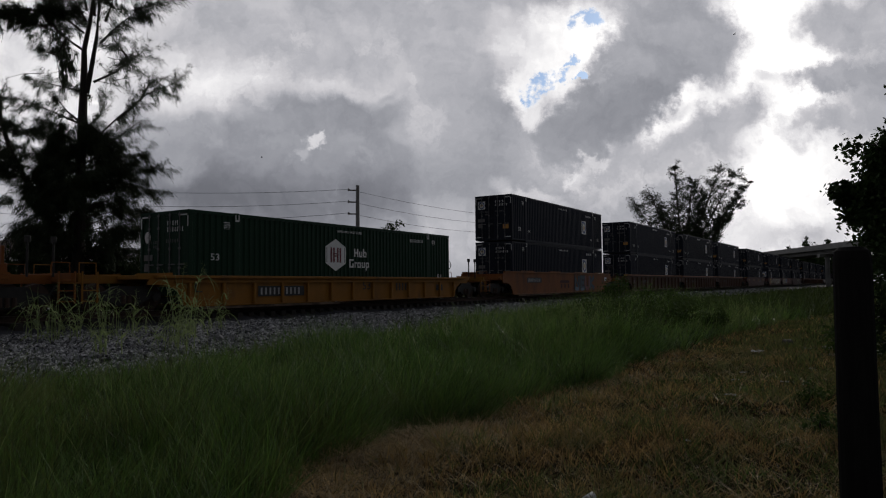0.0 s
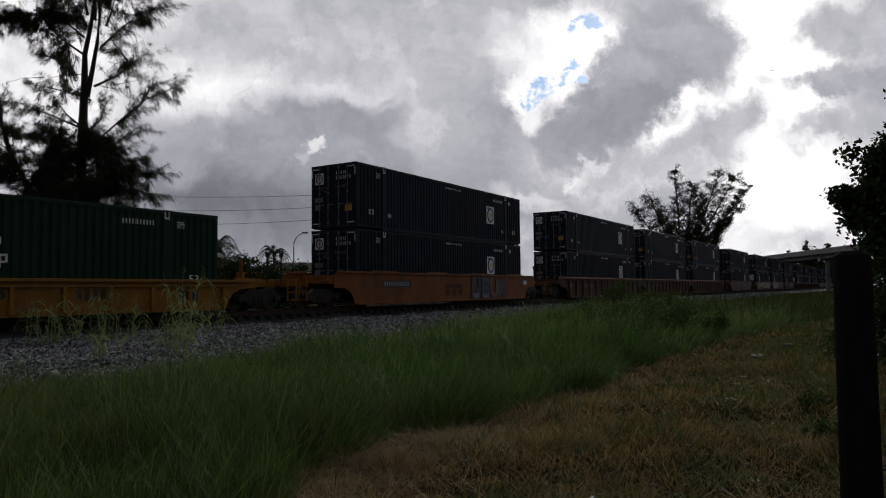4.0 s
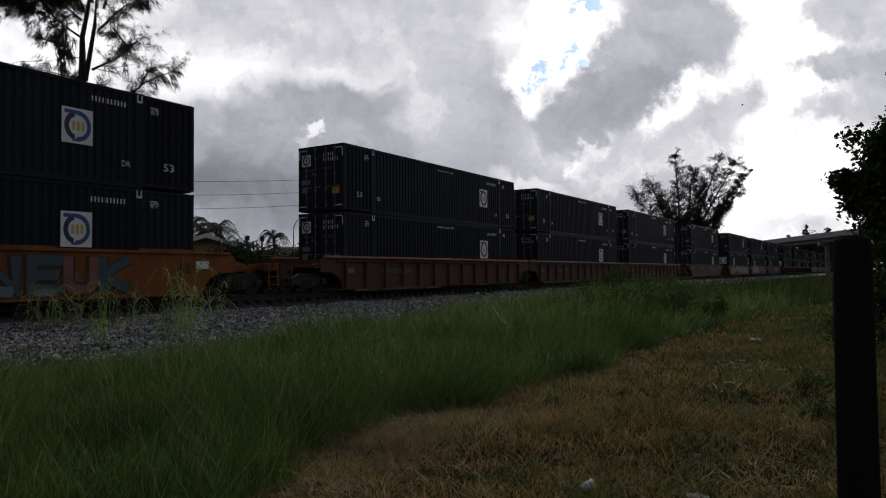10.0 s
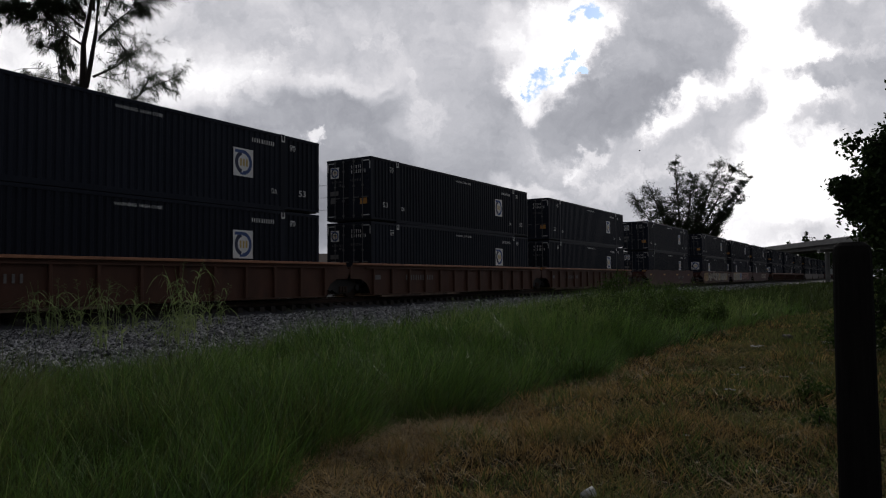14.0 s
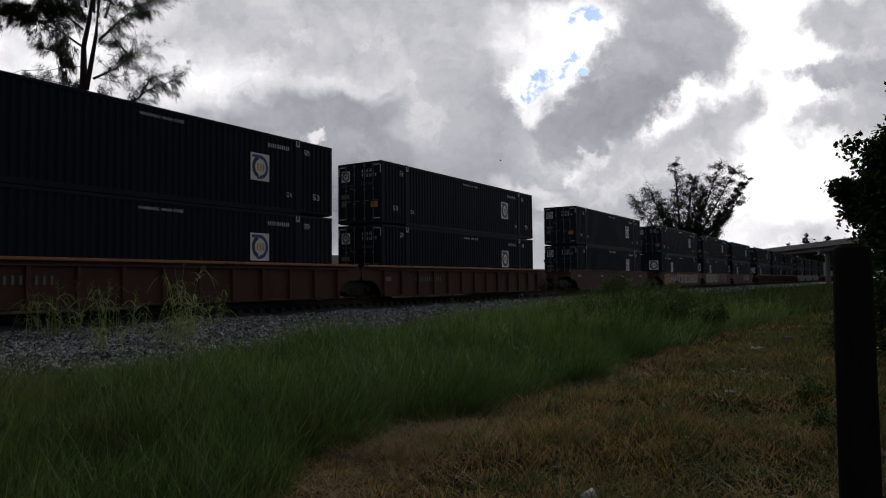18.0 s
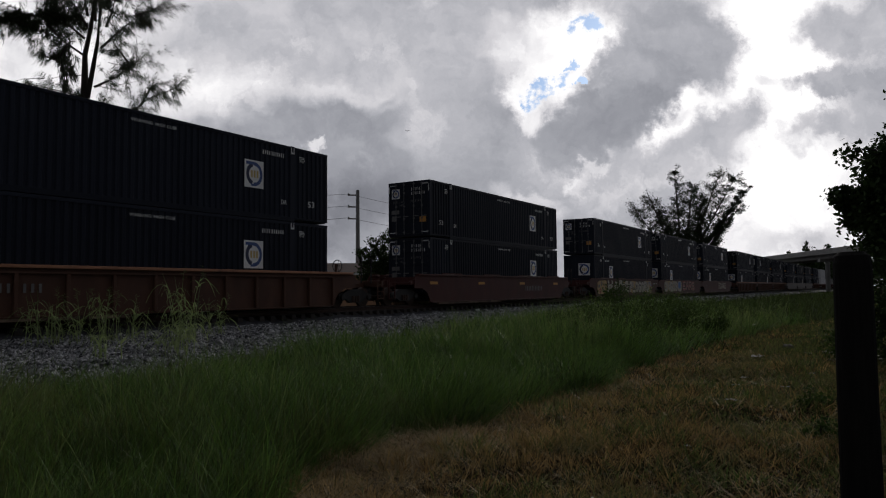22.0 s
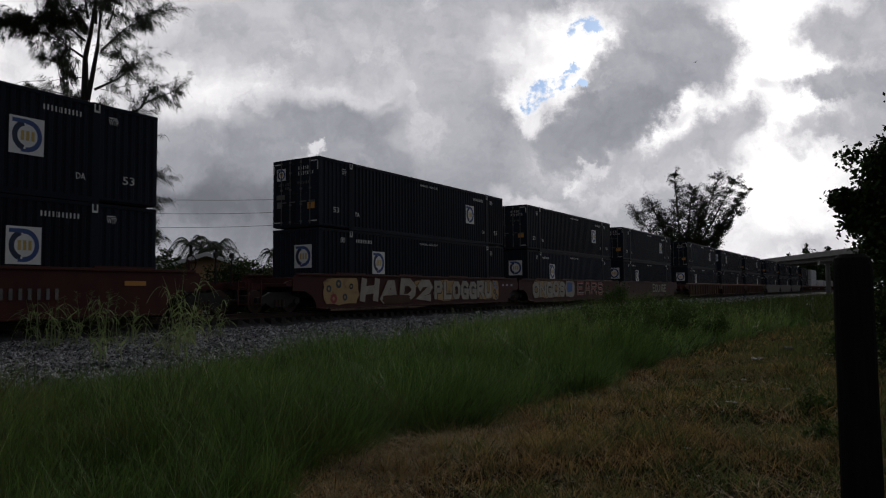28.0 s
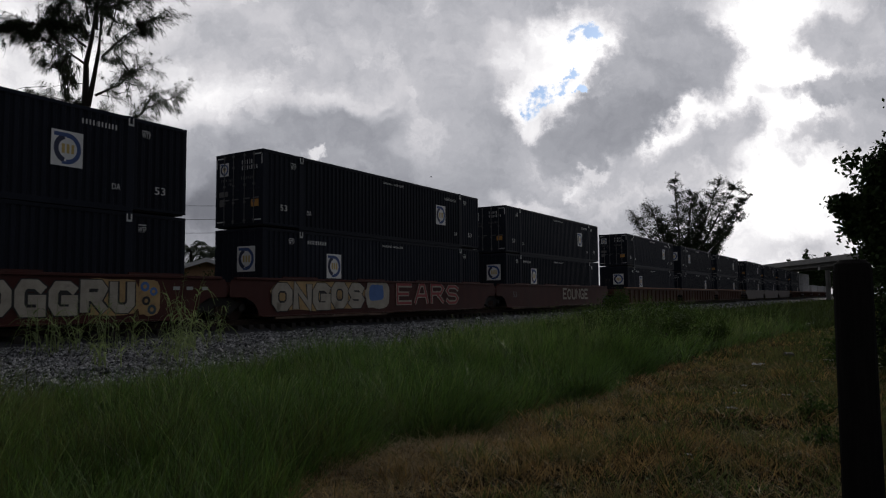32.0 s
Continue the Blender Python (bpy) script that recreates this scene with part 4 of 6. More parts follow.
def wagon(paint, label, ribbed, top, near, far, trucks):
    """One unit of a well wagon. near, far: how far its end platforms reach past the well; the origin is on the track where the load begins."""
    w = thing("well_wagon", label, "rail wagon", "wagons of the train")
    for s in (-1, 1):
        # brown wagons take the chord paint whose colour holds the skylight
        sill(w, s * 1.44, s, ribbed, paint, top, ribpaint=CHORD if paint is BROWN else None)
    floor = bmesh.new()
    for i in range(12):
        box(floor, 0.1 + i * 1.43, 0.4 + i * 1.43, -1.40, 1.40, 0.18, 0.40)
    box(floor, 0.0, 16.15, -0.3, 0.3, 0.2, 0.38)
    part("well_floor", floor, DARKSTEEL, w, "dark cross-beams of the well")
    for end, reach in ((-1, near), (1, far)):
        base = pose(0, 0, 0) if end < 0 else pose(16.15, 0, 0, 0, 0, 180)
        bulk = bmesh.new()
        box(bulk, -0.66, -0.5, -1.40, 1.40, 0.75, top - 0.05, 0.01)
        part("bulkhead", moved(bulk, base), paint, w)
        deck = bmesh.new()
        box(deck, -reach + 0.1, -0.67, -0.34, 0.34, 0.86, 1.12, 0.01)
        box(deck, -1.9, -0.67, -1.40, 1.40, 0.98, 1.10, 0.01)
        box(deck, -reach, -reach + 0.14, -1.35, 1.35, 0.90, 1.16, 0.01)
        part("end_platform", moved(deck, base), paint, w)
        for y in (-1.40, 1.34):
            bol = bmesh.new()
            prism(bol, [(-2.0, 1.10), (-0.67, 1.10), (-0.67, max(1.2, top - 0.02)), (-1.0, max(1.18, top - 0.05)), (-1.9, 1.16)], y, y + 0.06)
            part("end_gusset", moved(bol, base), paint, w)
        if reach > 3:
            for y in (-1.2, 1.2):
                rail = bmesh.new()
                tube(rail, ((-reach + 0.1, y, 1.16), (-reach + 0.1, y, 1.45)), (0.014, 0.014), 6)
                tube(rail, ((-reach + 0.6, y, 1.1), (-reach + 0.6, y, 1.45)), (0.014, 0.014), 6)
                tube(rail, ((-reach + 0.1, y, 1.45), (-reach + 0.6, y, 1.45)), (0.014, 0.014), 6)
                part("grab_rail", moved(rail, base), paint, w, "bent tube grab rail")
            for y in (-1.42, 1.42):
                lad = bmesh.new()
                for x in (-reach + 0.05, -reach + 0.5):
                    box(lad, x, x + 0.04, y - 0.02, y + 0.02, 0.3, 1.2)
                for z in (0.35, 0.65, 0.95):
                    box(lad, -reach + 0.09, -reach + 0.5, y - 0.015, y + 0.015, z, z + 0.03)
                part("ladder", moved(lad, base), paint, w, "side ladder")
            hook = bmesh.new()
            box(hook, -reach - 0.45, -reach + 0.1, -0.12, 0.12, 0.62, 0.84, 0.02)
            box(hook, -reach - 0.62, -reach - 0.38, -0.19, 0.19, 0.58, 0.88, 0.03)
            part("coupler", moved(hook, base), DARKSTEEL, w, "steel knuckle coupler")
            part("air_hose", moved(hose(-reach - 0.1), base), BLACK, w, "hanging rubber air hose")
            if end > 0:
                for x in (-2.55, -3.25):
                    st = bmesh.new()
                    tube(st, ((x, -1.0 * end, 1.05), (x, -1.0 * end, 2.1)), (0.035, 0.03), 8)
                    box(st, x - 0.06, x + 0.06, -1.0 * end - 0.06, -1.0 * end + 0.06, 1.98, 2.16, 0.01)
                    part("stanchion", moved(st, base @ pose(0, 2.0, 0)), DARKSTEEL, w, "upright dark steel stanchion")
                bw = bmesh.new()
                ring = [(math.cos(k * math.tau / 18) * 0.27, math.sin(k * math.tau / 18) * 0.27) for k in range(19)]
                tube(bw, [(-reach + 0.95, -0.55 + a, 1.85 + b) for a, b in ring], [0.02] * 19, 6, False)
                for k in range(5):
                    a = k * math.tau / 5
                    tube(bw, ((-reach + 0.95, -0.55, 1.85), (-reach + 0.95, -0.55 + 0.26 * math.cos(a), 1.85 + 0.26 * math.sin(a))), (0.014, 0.014), 5)
                part("brake_wheel", moved(bw, base), DARKSTEEL, w, "spoked hand-brake wheel")
                part("brake_stand", moved(made((-reach + 1.0, -reach + 1.08, -0.60, -0.50, 1.1, 1.95), (-reach + 0.97, -reach + 1.15, -0.70, -0.40, 1.1, 1.45), bevel=0.01), base), paint, w, "brake stand")
    for x in trucks:
        truck(w, x)
    return w


def hose(x):
    bm = bmesh.new()
    tube(bm, [(x, -0.35, 0.8), (x - 0.15, -0.36, 0.55), (x - 0.35, -0.34, 0.4), (x - 0.55, -0.3, 0.42)], [0.025] * 4, 6)
    return bm


def plate_text(w, x, z, length, height, paint=LETTER, back=None):
    """Bars for a number on the side of a wagon."""
    y = -1.475
    if back:
        part("number_board", made((x - 0.12, x + length + 0.12, y, y + 0.006, z - 0.06, z + height + 0.06)), back, w, "black number board")
    count = max(3, round(length / (height * 0.8)))
    part("marking", moved(blot_word((0.6,) * count, height, length / (count * height) - 0.6), pose(x, y - 0.0005, z)), paint, w)


def mark(w, text, x, z, width, height, paint, y=-1.476, slant=0.0, label="spray-painted lettering", bold=0.0):
    bm = writing(text, height, width, 0.005, bold)
    for v in bm.verts:
        v.co.x += v.co.z * slant
    return part("graffiti" if "spray" in label else "lettering", moved(bm, pose(x, y, z)), paint, w, label)


STROKES = {
    "H": (((0, 0), (0, 1)), ((1, 0), (1, 1)), ((0, 0.45), (1, 0.55))),
    "A": (((0, 0), (0.4, 1), (0.7, 1), (1, 0)), ((0.2, 0.38), (0.85, 0.38))),
    "D": (((0, 0), (0, 1), (0.6, 1), (1, 0.7), (1, 0.3), (0.6, 0), (0, 0)),),
    "2": (((0, 0.75), (0.2, 1), (0.8, 1), (1, 0.75), (0.85, 0.5), (0, 0), (1, 0)),),
    "P": (((0, 0), (0, 1), (0.8, 1), (1, 0.8), (0.8, 0.5), (0, 0.5)),),
    "L": (((0, 1), (0, 0), (1, 0)),),
    "O": (((0.25, 0), (0, 0.25), (0, 0.75), (0.25, 1), (0.75, 1), (1, 0.75), (1, 0.25), (0.75, 0), (0.25, 0)),),
    "G": (((1, 0.85), (0.75, 1), (0.2, 1), (0, 0.75), (0, 0.25), (0.2, 0), (1, 0), (1, 0.45), (0.55, 0.45)),),
    "R": (((0, 0), (0, 1), (0.8, 1), (1, 0.8), (0.8, 0.5), (0.1, 0.5)), ((0.45, 0.5), (1, 0))),
    "U": (((0, 1), (0, 0.2), (0.25, 0), (0.75, 0), (1, 0.2), (1, 1)),),
    "N": (((0, 0), (0, 1), (1, 0), (1, 1)),),
    "S": (((1, 0.85), (0.75, 1), (0.2, 1), (0, 0.75), (0.2, 0.52), (0.8, 0.48), (1, 0.25), (0.8, 0), (0.2, 0), (0, 0.15)),),
    "E": (((1, 1), (0, 1), (0, 0), (1, 0)), ((0, 0.5), (0.8, 0.5))),
    "K": (((0, 0), (0, 1)), ((1, 1), (0, 0.45), (1, 0))),
}


def stroke_letter(letter, x, z, w, h, thick, slant, y):
    """One sprayed letter of broad strokes in the box x, z, w, h."""
    bm = bmesh.new()
    m = thick / 2
    for line in STROKES[letter]:
        pts = [Vector((x + m + u * (w - thick) + v * h * slant, 0, z + m + v * (h - thick))) for u, v in line]
        ways = [(q - p).normalized() for p, q in zip(pts, pts[1:])]
        pts[0], pts[-1] = pts[0] - ways[0] * m * 0.7, pts[-1] + ways[-1] * m * 0.7
        rings = []
        for i, p in enumerate(pts):
            a, b = ways[max(i - 1, 0)], ways[min(i, len(ways) - 1)]
            bis = (a + b).normalized() if (a + b).length > 0.3 else b
            side = Vector((-bis.z, 0, bis.x)) * (m / max(0.62, bis.dot(b)))
            rings.append([bm.verts.new((c.x, d, c.z)) for c, d in ((p + side, y), (p - side, y), (p - side, y + 0.003), (p + side, y + 0.003))])
        for r, t in zip(rings, rings[1:]):
            for k in range(4):
                bm.faces.new((r[k], r[(k + 1) % 4], t[(k + 1) % 4], t[k]))
        bm.faces.new(rings[0][::-1]), bm.faces.new(rings[-1])
        y -= 0.0005
    return bm


def sprayed(w, text, x, z, width, height, fill, thick=0.24, rim=BLACK, slant=0.0, gap=0.06, seed=1):
    """A sprayed word: each letter a dark outline with a pale filling on it, uneven in size."""
    rng = random.Random(seed)
    step = width / len(text)
    for i, letter in enumerate(text):
        lift, tall = rng.uniform(0, 0.05) * height, height * rng.uniform(0.92, 1.0)
        x0, wide = x + i * step + gap / 2, step - gap
        part("graffiti", stroke_letter(letter, x0 - 0.04, z + lift - 0.03, wide + 0.08, tall + 0.06, thick + 0.10, slant, -1.4765), rim, w, "dark sprayed outline of a letter")
        part("graffiti", stroke_letter(letter, x0, z + lift, wide, tall, thick, slant, -1.4815), fill, w, "pale sprayed letter")


def blotch(w, x0, x1, z0, z1, paint, seed, y=-1.472, name="graffiti", label="sprayed colour patch"):
    """A ragged sprayed patch on the wagon's side."""
    rng = random.Random(seed)
    n = 22
    cx, cz, rx, rz = (x0 + x1) / 2, (z0 + z1) / 2, (x1 - x0) / 2, (z1 - z0) / 2
    pts = []
    for k in range(n):
        a = -k * math.tau / n
        e = 1 / max(abs(math.cos(a)), abs(math.sin(a))) ** 0.75
        r = e * rng.uniform(0.88, 1.0)
        pts.append((cx + rx * min(1, max(-1, r * math.cos(a))), cz + rz * min(1, max(-1, r * math.sin(a)))))
    bm = bmesh.new()
    prism(bm, pts, y, y + 0.004)
    return part(name, bm, paint, w, label)


def carry(ob, at, z=0.0, turned=False):
    CARRIED.append((ob, at, z, turned))
    return ob


LOW, UP = 0.48, 3.40
navy = container(NAVY, "dark navy corrugated 53-foot container with white emblem", "emblem")
used = [False]


def navy_box(at, z, turned=False):
    ob = navy if not used[0] else copy_thing(navy, pose(0, 0, 0))
    used[0] = True
    return carry(ob, at, z, turned)


def train():
    # empty wagon at the head of what is seen, then the green load
    carry(wagon(ORANGE, "empty orange well wagon with smooth sides", False, 1.42, 3.7, 3.7, (-2.0, 18.15)), -8.9)
    g = carry(wagon(YELLOW, "yellow-orange ribbed well wagon under a green container", True, 1.02, 3.7, 3.7, (-2.0, 18.15)), 14.72)
    plate_text(g, 2.95, 0.44, 2.1, 0.25, DULLWHITE, BLACK)
    mark(g, "53", 8.75, 0.56, 0.55, 0.36, BLACK, -1.478, 0, "black stencilled lettering")
    plate_text(g, 11.2, 0.50, 0.95, 0.32, BLACK)
    mark(g, "L", 0.1, 0.56, 0.3, 0.32, BLACK, -1.478, 0, "black stencilled lettering")
    part("data_panel", made((14.6, 15.2, -1.478, -1.474, 0.45, 0.75)), BLACK, g, "small black data panel")
    carry(container(GREEN, "dark green corrugated 53-foot container with white six-sided sign", "shield"), 14.72, 0.39)
    k = carry(wagon(ORANGE, "orange smooth-sided well wagon with slate graffiti", False, 1.42, 3.7, 3.7, (-2.0, 18.15)), 38.24)
    plate_text(k, 1.8, 0.88, 1.95, 0.2, DULLWHITE, BLACK)
    mark(k, "53", 15.45, 0.78, 0.4, 0.34, BLACK, -1.478, 0, "black stencilled lettering")
    part("data_panel", made((16.1, 16.6, -1.478, -1.474, 0.95, 1.2)), LETTER, k, "small white data panel")
    for letter, x, fill in (("N", 9.62, SPRAY_TEAL), ("E", 10.75, SPRAY_TEAL), ("U", 11.72, SPRAY_ROSE), ("K", 12.72, SPRAY_TEAL)):
        sprayed(k, letter, x, 0.22, 1.06, 1.14, fill, 0.27, BLACK, 0.0, 0.06, ord(letter))
    blotch(k, 9.75, 10.5, 0.2, 0.5, SPRAY_BLUEGREY, 3, -1.4835)
    blotch(k, 10.9, 11.6, 0.2, 0.42, SPRAY_BLUEGREY, 4, -1.4835)
    for x in (7.1, 7.75, 8.4):
        part("marking", made((x, x + 0.22, -1.478, -1.474, 0.42, 0.72)), RED, k, "faded dark red bar")
    blotch(k, 6.9, 8.7, 0.78, 0.98, RED, 5, -1.4745)
    # three joined red-brown ribbed wells
    for i, at in enumerate((61.92, 81.44, 100.95)):
        w = carry(wagon(BROWN, "red-brown ribbed well wagon carrying two navy containers", True, 1.40, 3.7 if i == 0 else 1.7, 3.7 if i == 2 else 1.7, (-2.0 if i == 0 else -1.75,) + ((18.15,) if i == 2 else ())), at)
        plate_text(w, 2.4, 0.75, 2.4, 0.24, FADED)
        part("data_panel", made((0.0, 0.45, -1.478, -1.474, 0.78, 0.98)), FADED, w, "small pale data panel")
    q = carry(wagon(RED, "dull red smooth-sided well wagon with yellow plates", False, 1.42, 3.7, 3.7, (-2.0, 18.15)), 124.74)
    for x in (-0.3, 4.6, 9.8, 15.0):
        part("reflector", made((x, x + 0.7, -1.478, -1.474, 1.0, 1.14)), STICKER, q, "yellow reflective plate")
    plate_text(q, 10.6, 0.62, 2.6, 0.3, FADED)
    # three joined wells covered in graffiti
    r = carry(wagon(RED, "dull red well wagon covered in pale graffiti letters", False, 1.42, 3.7, 1.7, (-2.0,)), 148.3)
    blotch(r, 0.0, 2.4, 0.22, 1.40, SPRAY_SAND, 8)
    for i, (x, z, s, p) in enumerate(((0.4, 0.9, 0.3, SPRAY_TEAL), (1.0, 1.1, 0.35, SPRAY_TEAL), (0.7, 0.5, 0.4, SPRAY_RED), (1.4, 0.55, 0.3, SPRAY_TEAL), (1.8, 1.0, 0.25, BLACK))):
        part("graffiti", moved(disc_ring(s * 0.2, s * 0.5, 0, 360), pose(x, -1.478, z)), p, r, "sprayed flower ring")
    sprayed(r, "HAD2", 2.30, 0.24, 5.75, 1.12, SPRAY_GREY, 0.36, BROWN, 0.10, 0.16, 2)
    blotch(r, 3.9, 6.2, 0.22, 0.62, BROWN, 27, -1.4832)
    blotch(r, 6.4, 8.0, 0.95, 1.3, SPRAY_SAND, 28, -1.4722)
    blotch(r, 8.1, 10.4, 0.26, 1.36, SPRAY_SAND, 17)
    blotch(r, 12.6, 14.5, 0.26, 1.40, SPRAY_SAND, 18)
    sprayed(r, "PLOGGRU", 8.2, 0.32, 6.1, 1.0, SPRAY_GREY, 0.25, BLACK, 0.0, 0.07, 3)
    blotch(r, 14.35, 15.15, 0.24, 1.40, SPRAY_SAND, 33, -1.4735)
    for x, z, s, p in ((14.6, 1.15, 0.3, SPRAY_BLUE), (14.9, 1.0, 0.26, SPRAY_BLUE), (14.65, 0.72, 0.28, BLACK), (14.85, 0.45, 0.3, SPRAY_TEAL)):
        part("graffiti", moved(disc_ring(s * 0.22, s * 0.5, 0, 360), pose(x, -1.4785, z)), p, r, "sprayed ring")
    for x in (15.6, 16.1, 16.7):
        part("data_panel", made((x, x + 0.24, -1.478, -1.474, 1.05, 1.16)), DULLWHITE, r, "small pale data panel")
    s = carry(wagon(RED, "dull red well wagon with sand and white graffiti", False, 1.42, 1.7, 1.7, (-1.75,)), 167.78)
    blotch(s, 0.1, 5.9, 0.24, 1.48, SPRAY_SAND, 9)
    sprayed(s, "ONGOS", 0.3, 0.28, 5.4, 1.12, SPRAY_GREY, 0.30, BLACK, 0.0, 0.05, 4)
    blotch(s, 5.75, 7.55, 0.25, 1.48, SPRAY_GREY, 10)
    blotch(s, 6.0, 7.1, 0.6, 1.35, SPRAY_BLUE, 12, -1.477)
    sprayed(s, "EARS", 7.95, 0.40, 5.75, 1.0, SPRAY_RED, 0.12, SPRAY_GREY, 0.0, 0.24, 5)
    t = carry(wagon(RED, "dull red well wagon with faint grey graffiti", False, 1.42, 1.7, 3.7, (-1.75, 18.15)), 187.29)
    mark(t, "53", 0.5, 0.7, 0.5, 0.36, FADED, -1.478, 0, "pale stencilled lettering")
    sprayed(t, "EOUNGE", 8.2, 0.5, 5.0, 0.8, SPRAY_GREY, 0.14, BROWN, 0.0, 0.12, 6)
    for i, at in enumerate((210.9, 230.4, 249.9)):
        carry(wagon(BROWN, "red-brown ribbed well wagon carrying two navy containers", True, 1.40, 3.7 if i == 0 else 1.7, 3.7 if i == 2 else 1.7, ()), at)
    for i, at in enumerate((273.2, 292.7, 312.2)):
        carry(wagon(WORN, "worn grey-brown well wagon carrying two navy containers", False, 1.42, 3.7 if i == 0 else 1.7, 3.7 if i == 2 else 1.7, ()), at)
    carry(wagon(BROWN, "red-brown ribbed well wagon carrying two navy containers", True, 1.40, 3.7, 3.7, ()), 335.0)
    for at in (359.5, 383.0, 406.5, 430.0):
        carry(wagon(BROWN, "red-brown ribbed well wagon with a pale grey container", True, 1.40, 3.7, 3.7, ()), at)
    for at in (38.24, 61.92, 81.44, 100.95, 124.74):
        navy_box(at, LOW), navy_box(at, UP)
    for at in (148.3, 167.78, 187.29, 210.9):
        navy_box(at, LOW, True), navy_box(at, UP)
    for at in (230.4, 249.9, 273.2, 292.7, 312.2, 335.0):
        navy_box(at, LOW), navy_box(at, UP, at == 230.4)
    pale = carry(container(PALE, "pale grey corrugated container", "none"), 359.5, LOW)
    carry(copy_thing(pale, pose(0, 0, 0)), 359.5, UP)
    for at in (383.0, 406.5, 430.0):
        carry(copy_thing(pale, pose(0, 0, 0)), at, LOW)


train()


def motions():
    times = [i * 1.0 for i in range(33)]
    for ob, at, z, turned in CARRIED:
        own = pose(0, 0, z) @ (pose(LONG, 0, 0, 0, 0, 180) if turned else Matrix())
        walk(ob, [(t, line_pose(at - travel(t)) @ own) for t in times])
    for ws, x in WHEELSETS:
        walk(ws, [(i / 10, pose(x, 0, 0.425, 0, -math.degrees(travel(i / 10) / 0.42), 0)) for i in range(321)])
    for ob, rows in FLIGHTS:
        walk(ob, rows)


FLIGHTS = []

# ---- plants ----
def edge_of_tall(x):
    """Where the tall grass begins, going away from the camera."""
    return np.interp(x, [-10, 2.8, 3.4, 4.0, 4.6, 6, 8, 9.2, 10.5, 12, 14.5, 17.5, 21, 28, 33, 45, 90], [2.9, 3.05, 3.45, 3.72, 3.75, 3.70, 3.62, 3.52, 3.50, 3.60, 3.80, 3.50, 3.38, 2.75, 1.8, 0.9, 0.0])


def tall_height(x, y):
    h = 0.55 + 0.10 * np.sin(x * 0.8 + y * 0.6) + 0.08 * np.sin(x * 1.9 - y * 1.3)
    h += 0.30 * np.clip((x - 15) / 16, 0, 1) * np.clip((10.5 - y) / 3, 0.2, 1)
    h += 0.50 * np.exp(-((x - 25.5) / 4.5) ** 2 - ((y - 8) / 2.2) ** 2)
    h += 0.35 * np.exp(-((x - 14) / 3.0) ** 2 - ((y - 5.3) / 1.3) ** 2)
    return h


def scatter(rng, count, r0, r1, a0, a1):
    r = np.sqrt(rng.uniform(r0 * r0, r1 * r1, count))
    a = np.radians(rng.uniform(a0, a1, count))
    return r * np.cos(a), r * np.sin(a)


